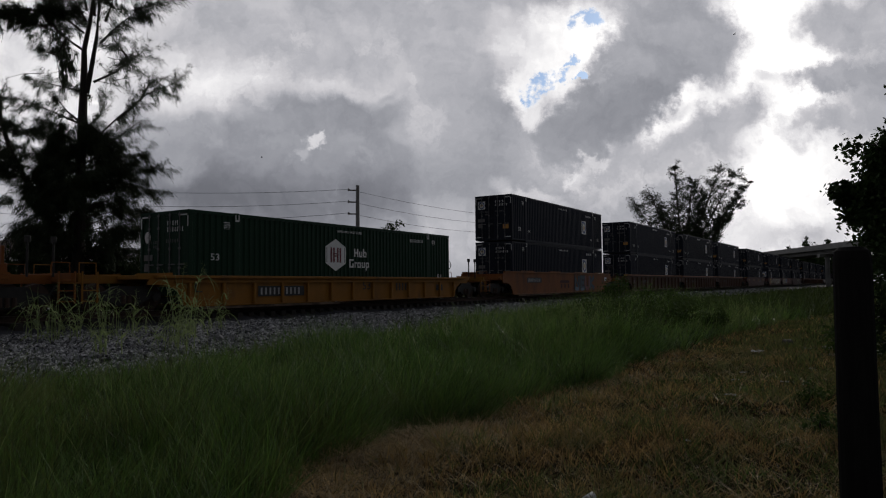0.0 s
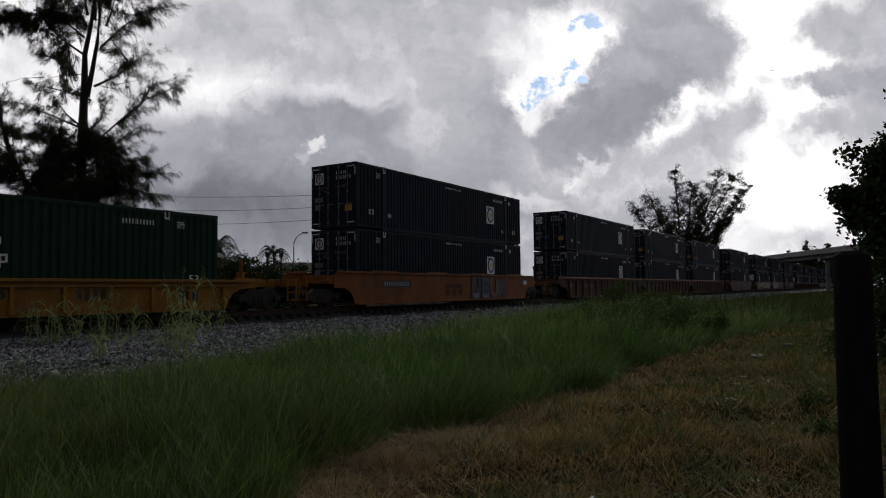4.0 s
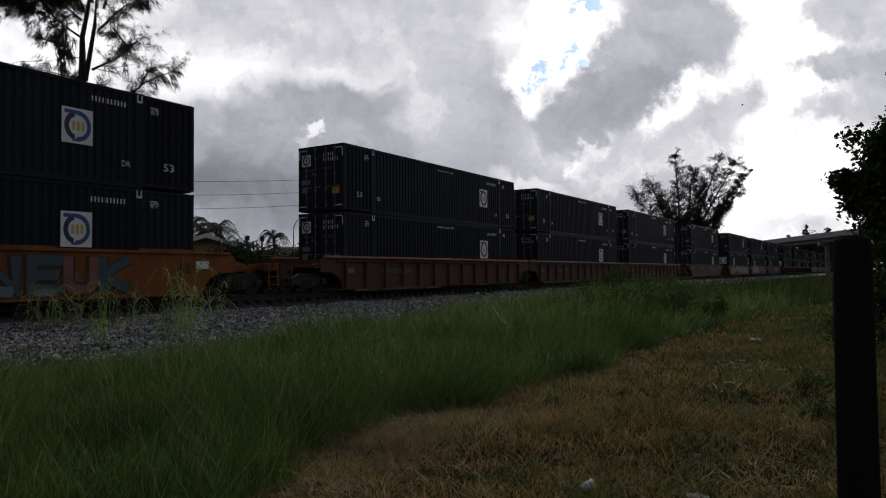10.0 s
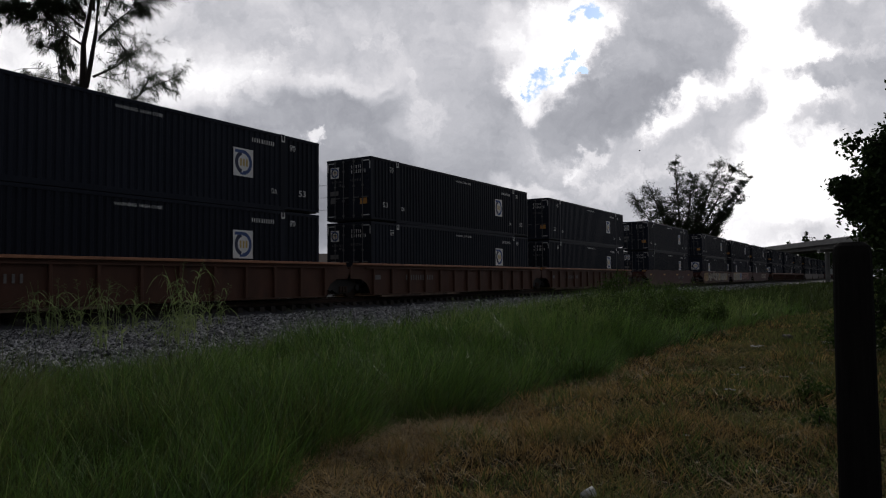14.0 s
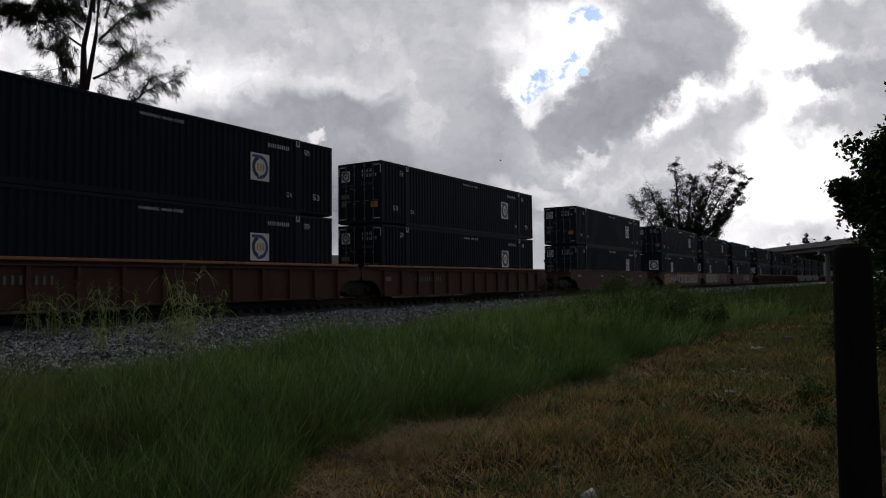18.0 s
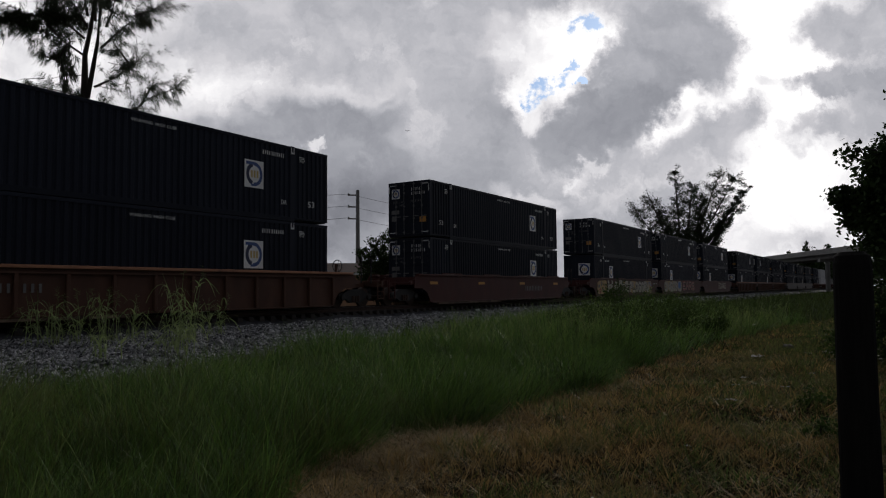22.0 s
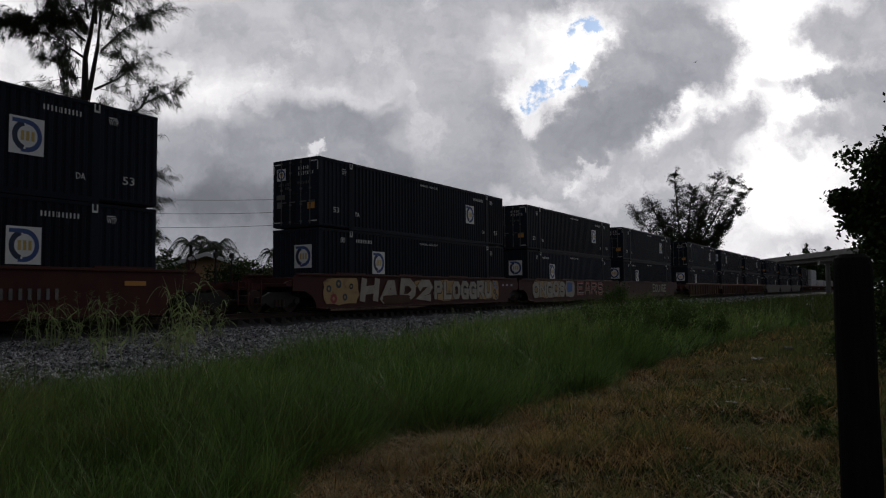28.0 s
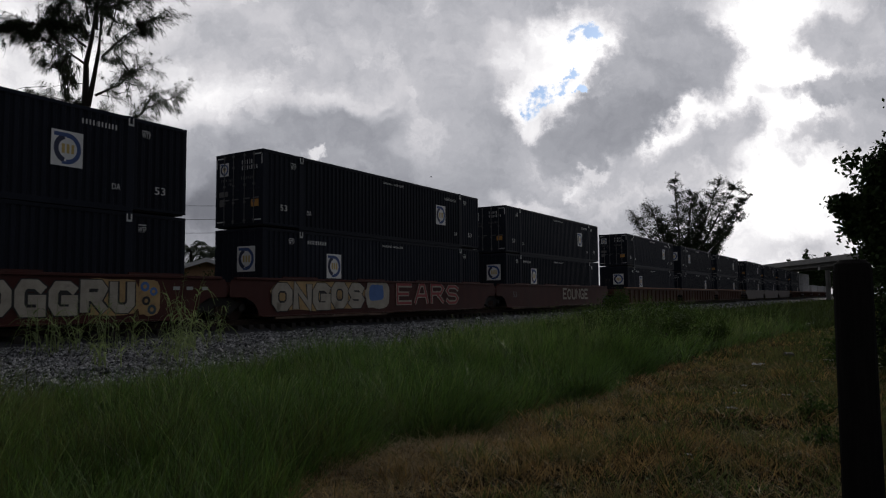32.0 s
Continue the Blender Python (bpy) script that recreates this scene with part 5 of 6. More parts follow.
def grass():
    rng = np.random.default_rng(21)
    for r0, r1, count, width, steps in ((3.6, 8.5, 66000, 0.0058, 3), (8.5, 15, 76000, 0.0105, 2), (15, 30, 60000, 0.020, 2), (30, 62, 34000, 0.030, 2), (62, 150, 22000, 0.07, 2)):
        x, y = scatter(rng, count * 2, r0, r1, -1, 72)
        yr = y + bend(x)
        clump = np.sin(x * 2.1 + 1.3 * np.sin(y * 1.7)) * np.sin(y * 2.4 + 1.1 * np.sin(x * 1.9))
        into = y - edge_of_tall(x) + 0.13 * clump
        keep = (into > 0) & (yr < toe(x) + 0.7 + 0.5 * clump) & (rng.uniform(0, 1, len(x)) < np.clip(0.75 + 0.4 * clump, 0.3, 1)) & (rng.uniform(0, 1, len(x)) < np.clip((toe(x) + 1.2 - yr) / 1.6, 0, 1))
        x, y, into = x[keep][:count], y[keep][:count], into[keep][:count]
        n = len(x)
        h = tall_height(x, y) * (1 + 0.22 * np.sin(x * 5.1 + 2 * np.sin(y * 3.3)) * np.sin(y * 4.7)) * rng.uniform(0.45, 1.3, n) * np.clip(0.72 + into * 0.6, 0.5, 1)
        sway = 0.16 * np.sin(x * 3.3 + 2.2 * np.sin(y * 2.7)), 0.16 * np.sin(y * 3.9 + 2.0 * np.sin(x * 3.1))
        lean = np.stack([rng.normal(0.05, 0.42, n) + sway[0], rng.normal(-0.05, 0.42, n) + sway[1], np.ones(n)], 1)
        droop = rng.uniform(0.0, 0.75, n)
        width = width * rng.uniform(0.5, 1.6, n)
        dry = rng.uniform(0, 1, n) < np.clip((9 - x) / 20 + 0.2 * clump[keep][:count], 0.05, 0.45)
        for c, paint, label in ((~dry, TALLGRASS if r0 < 30 else WEEDGRASS, "dense tall green grass and weeds beside the ballast"), (dry, OLIVEGRASS, "dense olive grass running to seed beside the ballast")):
            me = blades("tall_grass", np.stack([x, y, land(x, y) - 0.02], 1)[c], h[c], width[c], lean[c], droop[c], paint, rng, steps)
            tagged(new("tall_grass", me), label, "grass", kind="stuff")
    for r0, r1, count, width in ((3.4, 8, 42000, 0.0085), (8, 16, 44000, 0.014), (16, 28, 52000, 0.022), (28, 60, 50000, 0.038), (60, 140, 22000, 0.09)):
        x, y = scatter(rng, count * 2, r0, r1, -8, 56)
        keep = (y < edge_of_tall(x) + 0.15)
        x, y = x[keep][:count], y[keep][:count]
        n = len(x)
        patch = 0.5 + 0.5 * np.sin(x * 1.3 + np.sin(y * 2.3)) * np.sin(y * 1.6 + 0.7 * x)
        h = rng.uniform(0.03, 0.13, n) * (0.5 + 0.9 * patch) * (1 + 0.5 * np.sin(x * 9 + 2 * np.sin(y * 7)) * np.sin(y * 8))
        lean = np.stack([rng.normal(0, 0.55, n), rng.normal(0, 0.55, n), np.ones(n)], 1)
        tuft = np.sin(x * 3.1 + 1.7 * np.sin(y * 2.9)) * np.sin(y * 3.7 + 1.3 * np.sin(x * 2.3))
        share = np.clip(0.14 + 0.34 * np.clip((2.9 - y) / 1.5, 0, 1) + 0.40 * np.clip((x - 9) / 12, 0, 1) + 0.42 * tuft, 0.03, 0.92)
        alive = rng.uniform(0, 1, n) < share
        width = width * rng.uniform(0.6, 1.6, n)
        droop = rng.uniform(0, 0.4, n)
        for chosen, paint, label in ((~alive, DRYGRASS, "short mown grass dried brown and straw"), (alive, SHORTGREEN, "short green grass in tufts among the dry")):
            c = chosen
            tall = h[c] * (1.0 if paint is DRYGRASS else 1.35)
            me = blades("mown_grass", np.stack([x, y, land(x, y) - 0.005], 1)[c], tall, width[c], lean[c], droop[c], paint, rng, 2)
            tagged(new("mown_grass", me), label, "grass", kind="stuff")
        if width.max() > 0.03:
            continue
        # loose pale stems lying and standing over the sward
        m = n // 9
        pick = rng.choice(n, m, False)
        turn = rng.uniform(0, math.tau, m)
        lie = np.stack([np.cos(turn), np.sin(turn), rng.uniform(0.05, 0.9, m)], 1)
        me = blades("dry_stems", np.stack([x, y, land(x, y) + 0.02], 1)[pick], rng.uniform(0.08, 0.26, m), width[pick] * 0.8, lie, rng.uniform(0.0, 0.4, m), STRAW, rng, 2)
        tagged(new("dry_stems", me), "loose pale dry stems over the mown grass", "grass", kind="stuff")
    # pale stalks that lean out of the tall grass
    n = 5200
    x, y = scatter(rng, n * 3, 4, 32, 6, 70)
    keep = (y > edge_of_tall(x) + 0.3) & (y < toe(x) + 0.2)
    x, y = x[keep][:n], y[keep][:n]
    n = len(x)
    lean = np.stack([rng.normal(0.18, 0.30, n), rng.normal(-0.05, 0.30, n), np.ones(n)], 1)
    me = blades("grass_stalks", np.stack([x, y, land(x, y)], 1), tall_height(x, y) * rng.uniform(0.9, 1.5, n), 0.004 + 0.0006 * np.hypot(x, y), lean, rng.uniform(0.1, 0.5, n), REED, rng, 4)
    tagged(new("grass_stalks", me), "pale leaning stalks in the tall grass", "grass", kind="stuff")
    # green tufts that stand out of the mown strip
    centres = [scatter(rng, 60, 4.5, 22, 0, 40)]
    cx, cy = centres[0]
    keep = (cy < edge_of_tall(cx) - 0.2)
    x, y = np.repeat(cx[keep], 60), np.repeat(cy[keep], 60)
    n = len(x)
    x, y = x + rng.normal(0, 0.12, n), y + rng.normal(0, 0.12, n)
    lean = np.stack([rng.normal(0, 0.4, n), rng.normal(0, 0.4, n), np.ones(n)], 1)
    me = blades("grass_tufts", np.stack([x, y, land(x, y)], 1), rng.uniform(0.06, 0.17, n), np.full(n, 0.007), lean, rng.uniform(0, 0.4, n), TALLGRASS, rng, 2)
    tagged(new("grass_tufts", me), "green tufts standing out of the mown grass", "grass", kind="stuff")
    # cut straw lying along the edge
    n = 8500
    x = np.where(rng.uniform(0, 1, n) < 0.6, rng.normal(4.9, 0.7, n), rng.uniform(3.0, 11, n))
    y = edge_of_tall(x) + rng.normal(-0.30, 0.24, n)
    heap = 0.10 * np.exp(-((x - 5.2) / 0.5) ** 2 - ((y - 3.85) / 0.3) ** 2) + 0.07 * np.exp(-((x - 4.4) / 0.4) ** 2 - ((y - 3.7) / 0.3) ** 2) + 0.07 * np.exp(-((x - 6.6) / 1.2) ** 2 - ((y - 3.6) / 0.4) ** 2)
    z = land(x, y) + 0.015 + heap * rng.uniform(0.2, 1, n)
    turn = rng.uniform(0, math.tau, n)
    lean = np.stack([np.cos(turn), np.sin(turn), rng.normal(0.05, 0.16, n)], 1)
    me = blades("cut_straw", np.stack([x, y, z], 1), rng.uniform(0.12, 0.45, n), rng.uniform(0.003, 0.007, n), lean, rng.uniform(0.0, 0.2, n), STRAW, rng, 2)
    tagged(new("cut_straw", me), "dry cut straw lying in swathes by the tall grass", "straw", kind="stuff")


def cane_clump(x, y, count, tall, seed):
    """Arching cane grass that grows out of the ballast."""
    rng = np.random.default_rng(seed)
    c = thing("cane_grass", "pale green arching cane grass growing in ballast", "weed", "cane grass by the track", at=pose(x, y, float(land(np.array(x), np.array(y)))))
    bm = bmesh.new()
    roots, leans, longs = [], [], []
    for i in range(count):
        a, t = rng.uniform(0, math.tau), rng.uniform(0.05, 0.32)
        h = tall * rng.uniform(0.5, 1.1)
        foot = Vector((rng.normal(0, 0.2), rng.normal(0, 0.2), -0.03))
        out = Vector((math.cos(a), math.sin(a), 0))
        p = [foot + out * (t * f * f * h) + Vector((0, 0, f * h)) for f in (0, 0.35, 0.7, 1)]
        tube(bm, p, (0.009, 0.008, 0.006, 0.002), 5)
        for k in range(int(2 + 2.5 * h)):
            f = rng.uniform(0.08, 0.9)
            q = foot + out * (t * f * f * h) + Vector((0, 0, f * h))
            b = rng.uniform(0, math.tau)
            roots.append(q)
            leans.append((math.cos(b) * rng.uniform(0.5, 1.0), math.sin(b) * rng.uniform(0.5, 1.0), rng.uniform(0.5, 1.1)))
            longs.append(rng.uniform(0.4, 0.85) * min(1.0, tall))
        if i % 4 == 0:
            for k in range(16):
                q = p[3] + Vector((0, 0, 0.12 - 0.022 * k))
                b = rng.uniform(0, math.tau)
                tube(bm, (q, q + Vector((math.cos(b) * 0.09, math.sin(b) * 0.09, 0.02))), (0.004, 0.002), 3)
    n = len(roots)
    me = blades("leaves", np.array(roots), np.array(longs), rng.uniform(0.03, 0.052, n), np.array(leans), rng.uniform(0.6, 1.5, n), CANE, rng, 6)
    ob = new("leaves", me)
    ob.parent = c
    part("stalks", bm, CANE, c, "thin stalks with seed heads")


def wisp_tree():
    """A tall casuarina: forked trunk, thin limbs, drooping needle sprays."""
    rng = np.random.default_rng(31)
    tree = thing("casuarina_tree", "tall dark casuarina with drooping needle sprays behind the track", "tree", at=pose(15.7, 27.6, 0, 0, 0, -57.9))
    bm = bmesh.new()
    trunk = [(0.30, 0, -0.2), (0.28, 0, 2.0), (0.32, 0, 5.0), (0.36, 0, 8.2), (0.40, 0, 10.0), (0.38, 0, 11.2), (0.55, 0.1, 12.4), (0.75, 0.2, 14.5)]
    tube(bm, trunk, (0.30, 0.25, 0.21, 0.18, 0.14, 0.10, 0.08, 0.04), 9)
    part("trunk", bm, BARK, tree, "grey-brown trunk")
    fork = [(0.50, 0, 9.4), (0.72, -0.1, 10.3), (0.98, -0.2, 11.6), (1.10, -0.3, 12.6), (1.25, -0.4, 15.0)]
    lean = [(-0.6, 0.3, 0.6), (-0.9, 0.3, 3.0), (-1.35, 0.2, 4.9), (-2.1, 0.2, 6.0), (-2.7, 0.1, 7.3), (-3.0, 0, 8.5), (-3.3, 0, 11.0)]
    crown = [(0.28, 11.21, -0.78, 11.96, -2.69, 12.76), (-0.67, 11.9, -1.01, 12.36, -0.78, 12.82), (-0.34, 11.67, -0.67, 11.21, -0.67, 10.76), (0.45, 12.36, 0.0, 13.16, -0.67, 13.97), (1.01, 11.44, 1.68, 12.19, 2.58, 12.99), (1.23, 12.36, 1.57, 12.82, 1.9, 13.74), (0.78, 12.59, 0.9, 13.74, 0.78, 14.66), (0.45, 12.82, 0.34, 13.97, 0.45, 15.0), (0.78, 9.84, 1.57, 10.35, 2.6, 11.27), (-1.57, 12.25, -2.24, 12.53, -3.58, 12.82), (0.45, 13.74, -0.56, 14.31, -1.57, 14.54), (1.01, 13.51, 2.13, 13.97, 2.91, 14.54), (0.34, 11.9, -0.22, 12.36, -0.67, 12.71)]
    skirt = [(0.45, 7.09, 1.79, 8.23, 2.69, 8.92), (1.79, 8.23, 2.91, 9.26, 4.31, 9.82), (2.69, 9.04, 3.14, 9.61, 3.58, 9.93), (0.78, 6.63, 1.9, 7.54, 2.91, 8.23), (0.67, 9.26, 0.11, 9.49, -1.74, 9.95), (0.28, 8.12, -0.78, 8.58, -2.35, 9.21), (0.28, 7.32, -1.01, 8.0, -2.24, 7.83), (0.28, 6.63, -0.9, 7.09, -1.46, 6.34), (0.45, 5.94, 1.79, 6.74, 2.86, 6.8), (0.56, 5.48, 2.02, 6.17, 3.27, 6.28), (0.56, 5.14, 2.13, 5.59, 3.08, 5.42), (0.45, 7.89, 1.01, 8.46, 1.23, 9.26), (0.22, 5.71, -0.67, 6.17, -1.23, 5.82), (0.22, 8.23, -0.34, 8.69, -0.78, 9.26), (-2.46, 6.63, -2.69, 7.66, -2.8, 9.26), (-2.24, 6.17, -3.02, 6.63, -3.7, 6.17)]
    dead = [(-1.23, 10.24, -2.24, 10.24, -2.91, 10.09), (0.28, 10.35, -0.67, 10.39, -1.68, 10.18), (0.9, 9.9, 1.9, 9.67, 2.58, 9.15), (1.57, 9.9, 2.13, 9.95, 2.74, 10.04), (2.35, 12.94, 2.91, 12.82, 3.53, 12.73), (2.02, 12.25, 2.35, 12.08, 2.74, 11.85), (-1.46, 12.25, -1.62, 11.96, -1.68, 11.67), (1.34, 10.87, 1.68, 10.81, 2.02, 10.93)]
    limbs = [(fork, 0.12, 0), (lean, 0.19, 0)]
    for group, thick, leafy in ((crown, 0.055, 1), (skirt, 0.05, 1), (dead, 0.016, 0)):
        for x0, z0, x1, z1, x2, z2 in group:
            w = rng.uniform(-0.5, 0.5)
            limbs.append(([(x0, 0, z0), (x1, w * 0.6, z1), (x2, w, z2)], thick, leafy))
    # shorter boughs all round the lower stem, and on the leaning stem
    for i in range(100):
        z = 1.9 + 5.6 * rng.uniform(0, 1) ** 0.8
        a = rng.uniform(0, math.tau)
        d = Vector((math.cos(a), math.sin(a), rng.uniform(0.1, 0.6))) * float(np.interp(z, [1.6, 4, 6, 7.5], [2.9, 2.6, 1.7, 1.0])) * rng.uniform(0.6, 1.05)
        b = Vector((0.33, 0, z))
        limbs.append(([b, b + d * 0.55 + Vector((0, 0, 0.15)), b + d], 0.032, 1))
    for i in range(26):
        x0, z0, x1, z1, x2, z2 = crown[i % len(crown)]
        f = rng.uniform(0.1, 0.9)
        b = Vector((x1, 0, z1)).lerp(Vector((x2, 0, z2)), f)
        d = Vector((rng.normal(0, 0.6), rng.normal(0, 0.5), rng.uniform(-0.2, 0.6)))
        limbs.append(([b, b + d * 0.6, b + d], 0.053, 1))
    for i in range(46):
        s = rng.uniform(0.15, 0.85)
        k = min(int(s * 6), 5)
        b = Vector(lean[k]).lerp(Vector(lean[k + 1]), s * 6 - k)
        a = rng.uniform(0, math.tau)
        d = Vector((math.cos(a), math.sin(a), rng.uniform(-0.1, 0.5))) * rng.uniform(0.5, 1.3)
        limbs.append(([b, b + d * 0.6, b + d], 0.022, 1))
    bm = bmesh.new()
    roots, leans, longs = [], [], []

    def tassel(p, way, size):
        """A hanging brush of needles at the end of a twig."""
        for j in range(int(30 * rng.uniform(0.6, 1.4))):
            roots.append(p + Vector(rng.normal(0, size, 3)))
            leans.append(way + Vector(rng.normal(0, 0.28, 3)))
            longs.append(rng.uniform(0.12, 0.34))

    for pts, r, leafy in limbs:
        pts = [Vector(p) for p in pts]
        n = len(pts)
        tube(bm, pts, [r * (1 - 0.75 * i / (n - 1)) for i in range(n)], 6)
        if not leafy:
            continue
        total = sum((q - p).length for p, q in zip(pts, pts[1:]))
        for i in range(int(total * (11 if r > 0.052 else 7)) + 2):
            s = 1 - 0.78 * rng.uniform(0, 1) ** 1.2
            k = min(int(s * (n - 1)), n - 2)
            p = pts[k].lerp(pts[k + 1], s * (n - 1) - k)
            way = (pts[k + 1] - pts[k]).normalized()
            twig = way * rng.uniform(0.1, 0.5) + Vector(rng.normal(0, 0.32 if r > 0.052 else 0.25, 3)) + Vector((0, 0, 0.02))
            if i % 3 == 0:
                tube(bm, (p, p + twig), (r * 0.22, r * 0.1), 4, False)
            for f in (0.35, 0.7, 1.0):
                tassel(p + twig * f, way * 0.45 + twig * 0.5 + Vector((0, 0, -0.25)), 0.045 + 0.03 * rng.uniform(0, 1))
    part("branchwork", bm, BARK, tree, "thin dark limbs")
    n = len(roots)
    me = blades("needles", np.array(roots), np.array(longs), rng.uniform(0.014, 0.032, n), np.array(leans), rng.uniform(0.1, 0.8, n), NEEDLE, rng, 2)
    ob = tagged(new("needles", me), "drooping dark green needles")
    ob.parent = tree


def stem_tree(name, label, at, stems, leaf, seed, material, per=26, spread=0.5, thick=0.16, slim=0.5, dense=34):
    """A tree of several stems that fan out, with leaf clumps round their upper parts. stems: (foot x, tip x, tip y, tip height, clump radius)."""
    rng = np.random.default_rng(seed)
    tree = thing(name, label, "tree", at=at)
    bm = bmesh.new()
    centres = []
    for fx, tx, ty, tz, rad in stems:
        pts = [Vector((fx * 0.4, 0, -0.2)), Vector((fx, ty * 0.2, tz * 0.3)), Vector((fx + (tx - fx) * 0.5, ty * 0.6, tz * 0.65)), Vector((tx, ty, tz))]
        tube(bm, pts, (thick, thick * 0.75, thick * 0.5, thick * 0.15), 7)
        for i in range(per):
            s = rng.uniform(0.32, 1.0)
            k = min(int(s * 3), 2)
            p = pts[k].lerp(pts[k + 1], s * 3 - k)
            a = rng.uniform(0, math.tau)
            d = Vector((math.cos(a), math.sin(a), rng.uniform(-0.1, 0.9))) * rad * rng.uniform(0.4, 1.2) * (1.15 - 0.55 * s)
            tube(bm, (p, p + d * 0.55 + Vector((0, 0, 0.1 * rad)), p + d), (thick * 0.16, thick * 0.1, thick * 0.03), 4, False)
            m = int(dense * rng.uniform(0.6, 1.3))
            reach = d.length
            on = rng.uniform(0.15, 1.0, (m, 1)) ** 0.6
            q = np.array(p)[None] + np.array(d)[None] * on + rng.normal(0, 1, (m, 3)) * reach * 0.16 * spread
            centres.append(q)
    part("branchwork", bm, BARK, tree, "dark stems and limbs")
    ob = tagged(new("leaves", leaf_cloud("leaves", np.concatenate(centres), leaf, material, rng, slim)), "dark leaves in ragged clumps")
    ob.parent = tree
    return tree


def bush(name, label, at, blobs, leaf, count, seed, material, category="shrub"):
    """A shrub: leaf clumps round twigs, uneven."""
    rng = np.random.default_rng(seed)
    b = thing(name, label, category, at=at)
    bm = bmesh.new()
    centres = []
    for cx, cy, cz, r in blobs:
        for i in range(12):
            d = Vector(rng.normal(0, 1, 3)).normalized() * r * rng.uniform(0.6, 1.1)
            tip = Vector((cx, cy, cz)) + d
            tube(bm, (Vector((cx * 0.5, cy * 0.5, 0)), Vector((cx, cy, cz * 0.7)), tip), (0.02, 0.012, 0.004), 4, False)
            m = count // (12 * len(blobs))
            centres.append(np.array(tip)[None] * 1.0 + rng.normal(0, r * 0.3, (m, 3)))
    part("twigs", bm, BARK, b)
    c = np.concatenate(centres)
    c[:, 2] = np.abs(c[:, 2])
    ob = tagged(new("leaves", leaf_cloud("leaves", c, leaf, material, rng)), "dark leaves")
    ob.parent = b
    return b


def palm(at, tall, seed, reach=2.0):
    rng = np.random.default_rng(seed)
    p = thing("palm_tree", "palm with arching fronds behind the houses", "palm", "palms behind the houses", at=at)
    bm = bmesh.new()
    tube(bm, [(0, 0, -0.2), (0.1, 0, tall * 0.5), (0.05, 0, tall)], (0.16, 0.13, 0.11), 8)
    part("trunk", bm, BARK, p, "slim grey trunk")
    for i in range(13):
        a = i * math.tau / 13 + rng.uniform(-0.2, 0.2)
        rise = rng.uniform(0.15, 1.0)
        pts = []
        for s in np.linspace(0, 1, 7):
            pts.append(Vector((0.05 + math.cos(a) * reach * s, math.sin(a) * reach * s, tall + rise * reach * s * (1 - s) * 2 - 0.55 * reach * s * s)))
        fb = bmesh.new()
        tube(fb, pts, [0.025 * (1 - 0.8 * k / 6) for k in range(7)], 4, False)
        for k in range(6):
            for u in np.linspace(0, 1, 6, endpoint=False):
                q = pts[k].lerp(pts[k + 1], u)
                along = (pts[k + 1] - pts[k]).normalized()
                side = along.cross(Vector((0, 0, 1))).normalized()
                for s in (-1, 1):
                    tip = q + (side * s * 0.75 + along * 0.5 + Vector((0, 0, -0.45))) * reach * 0.28 * (1.1 - 0.6 * (k + u) / 6)
                    w = along * 0.03
                    fb.faces.new([fb.verts.new(c) for c in (q - w, q + w, tip + Vector((0, 0, 0.004)))])
        part("frond", fb, PALMLEAF, p)
    return p


# ---- the far side of the line ----
def facing(heading, d, z=0.0):
    """A pose d metres off in a compass of the plan (degrees from the railway), its y axis pointing away from the camera's side."""
    a = radians(heading)
    return pose(d * math.cos(a), d * math.sin(a), z, 0, 0, heading - 90)


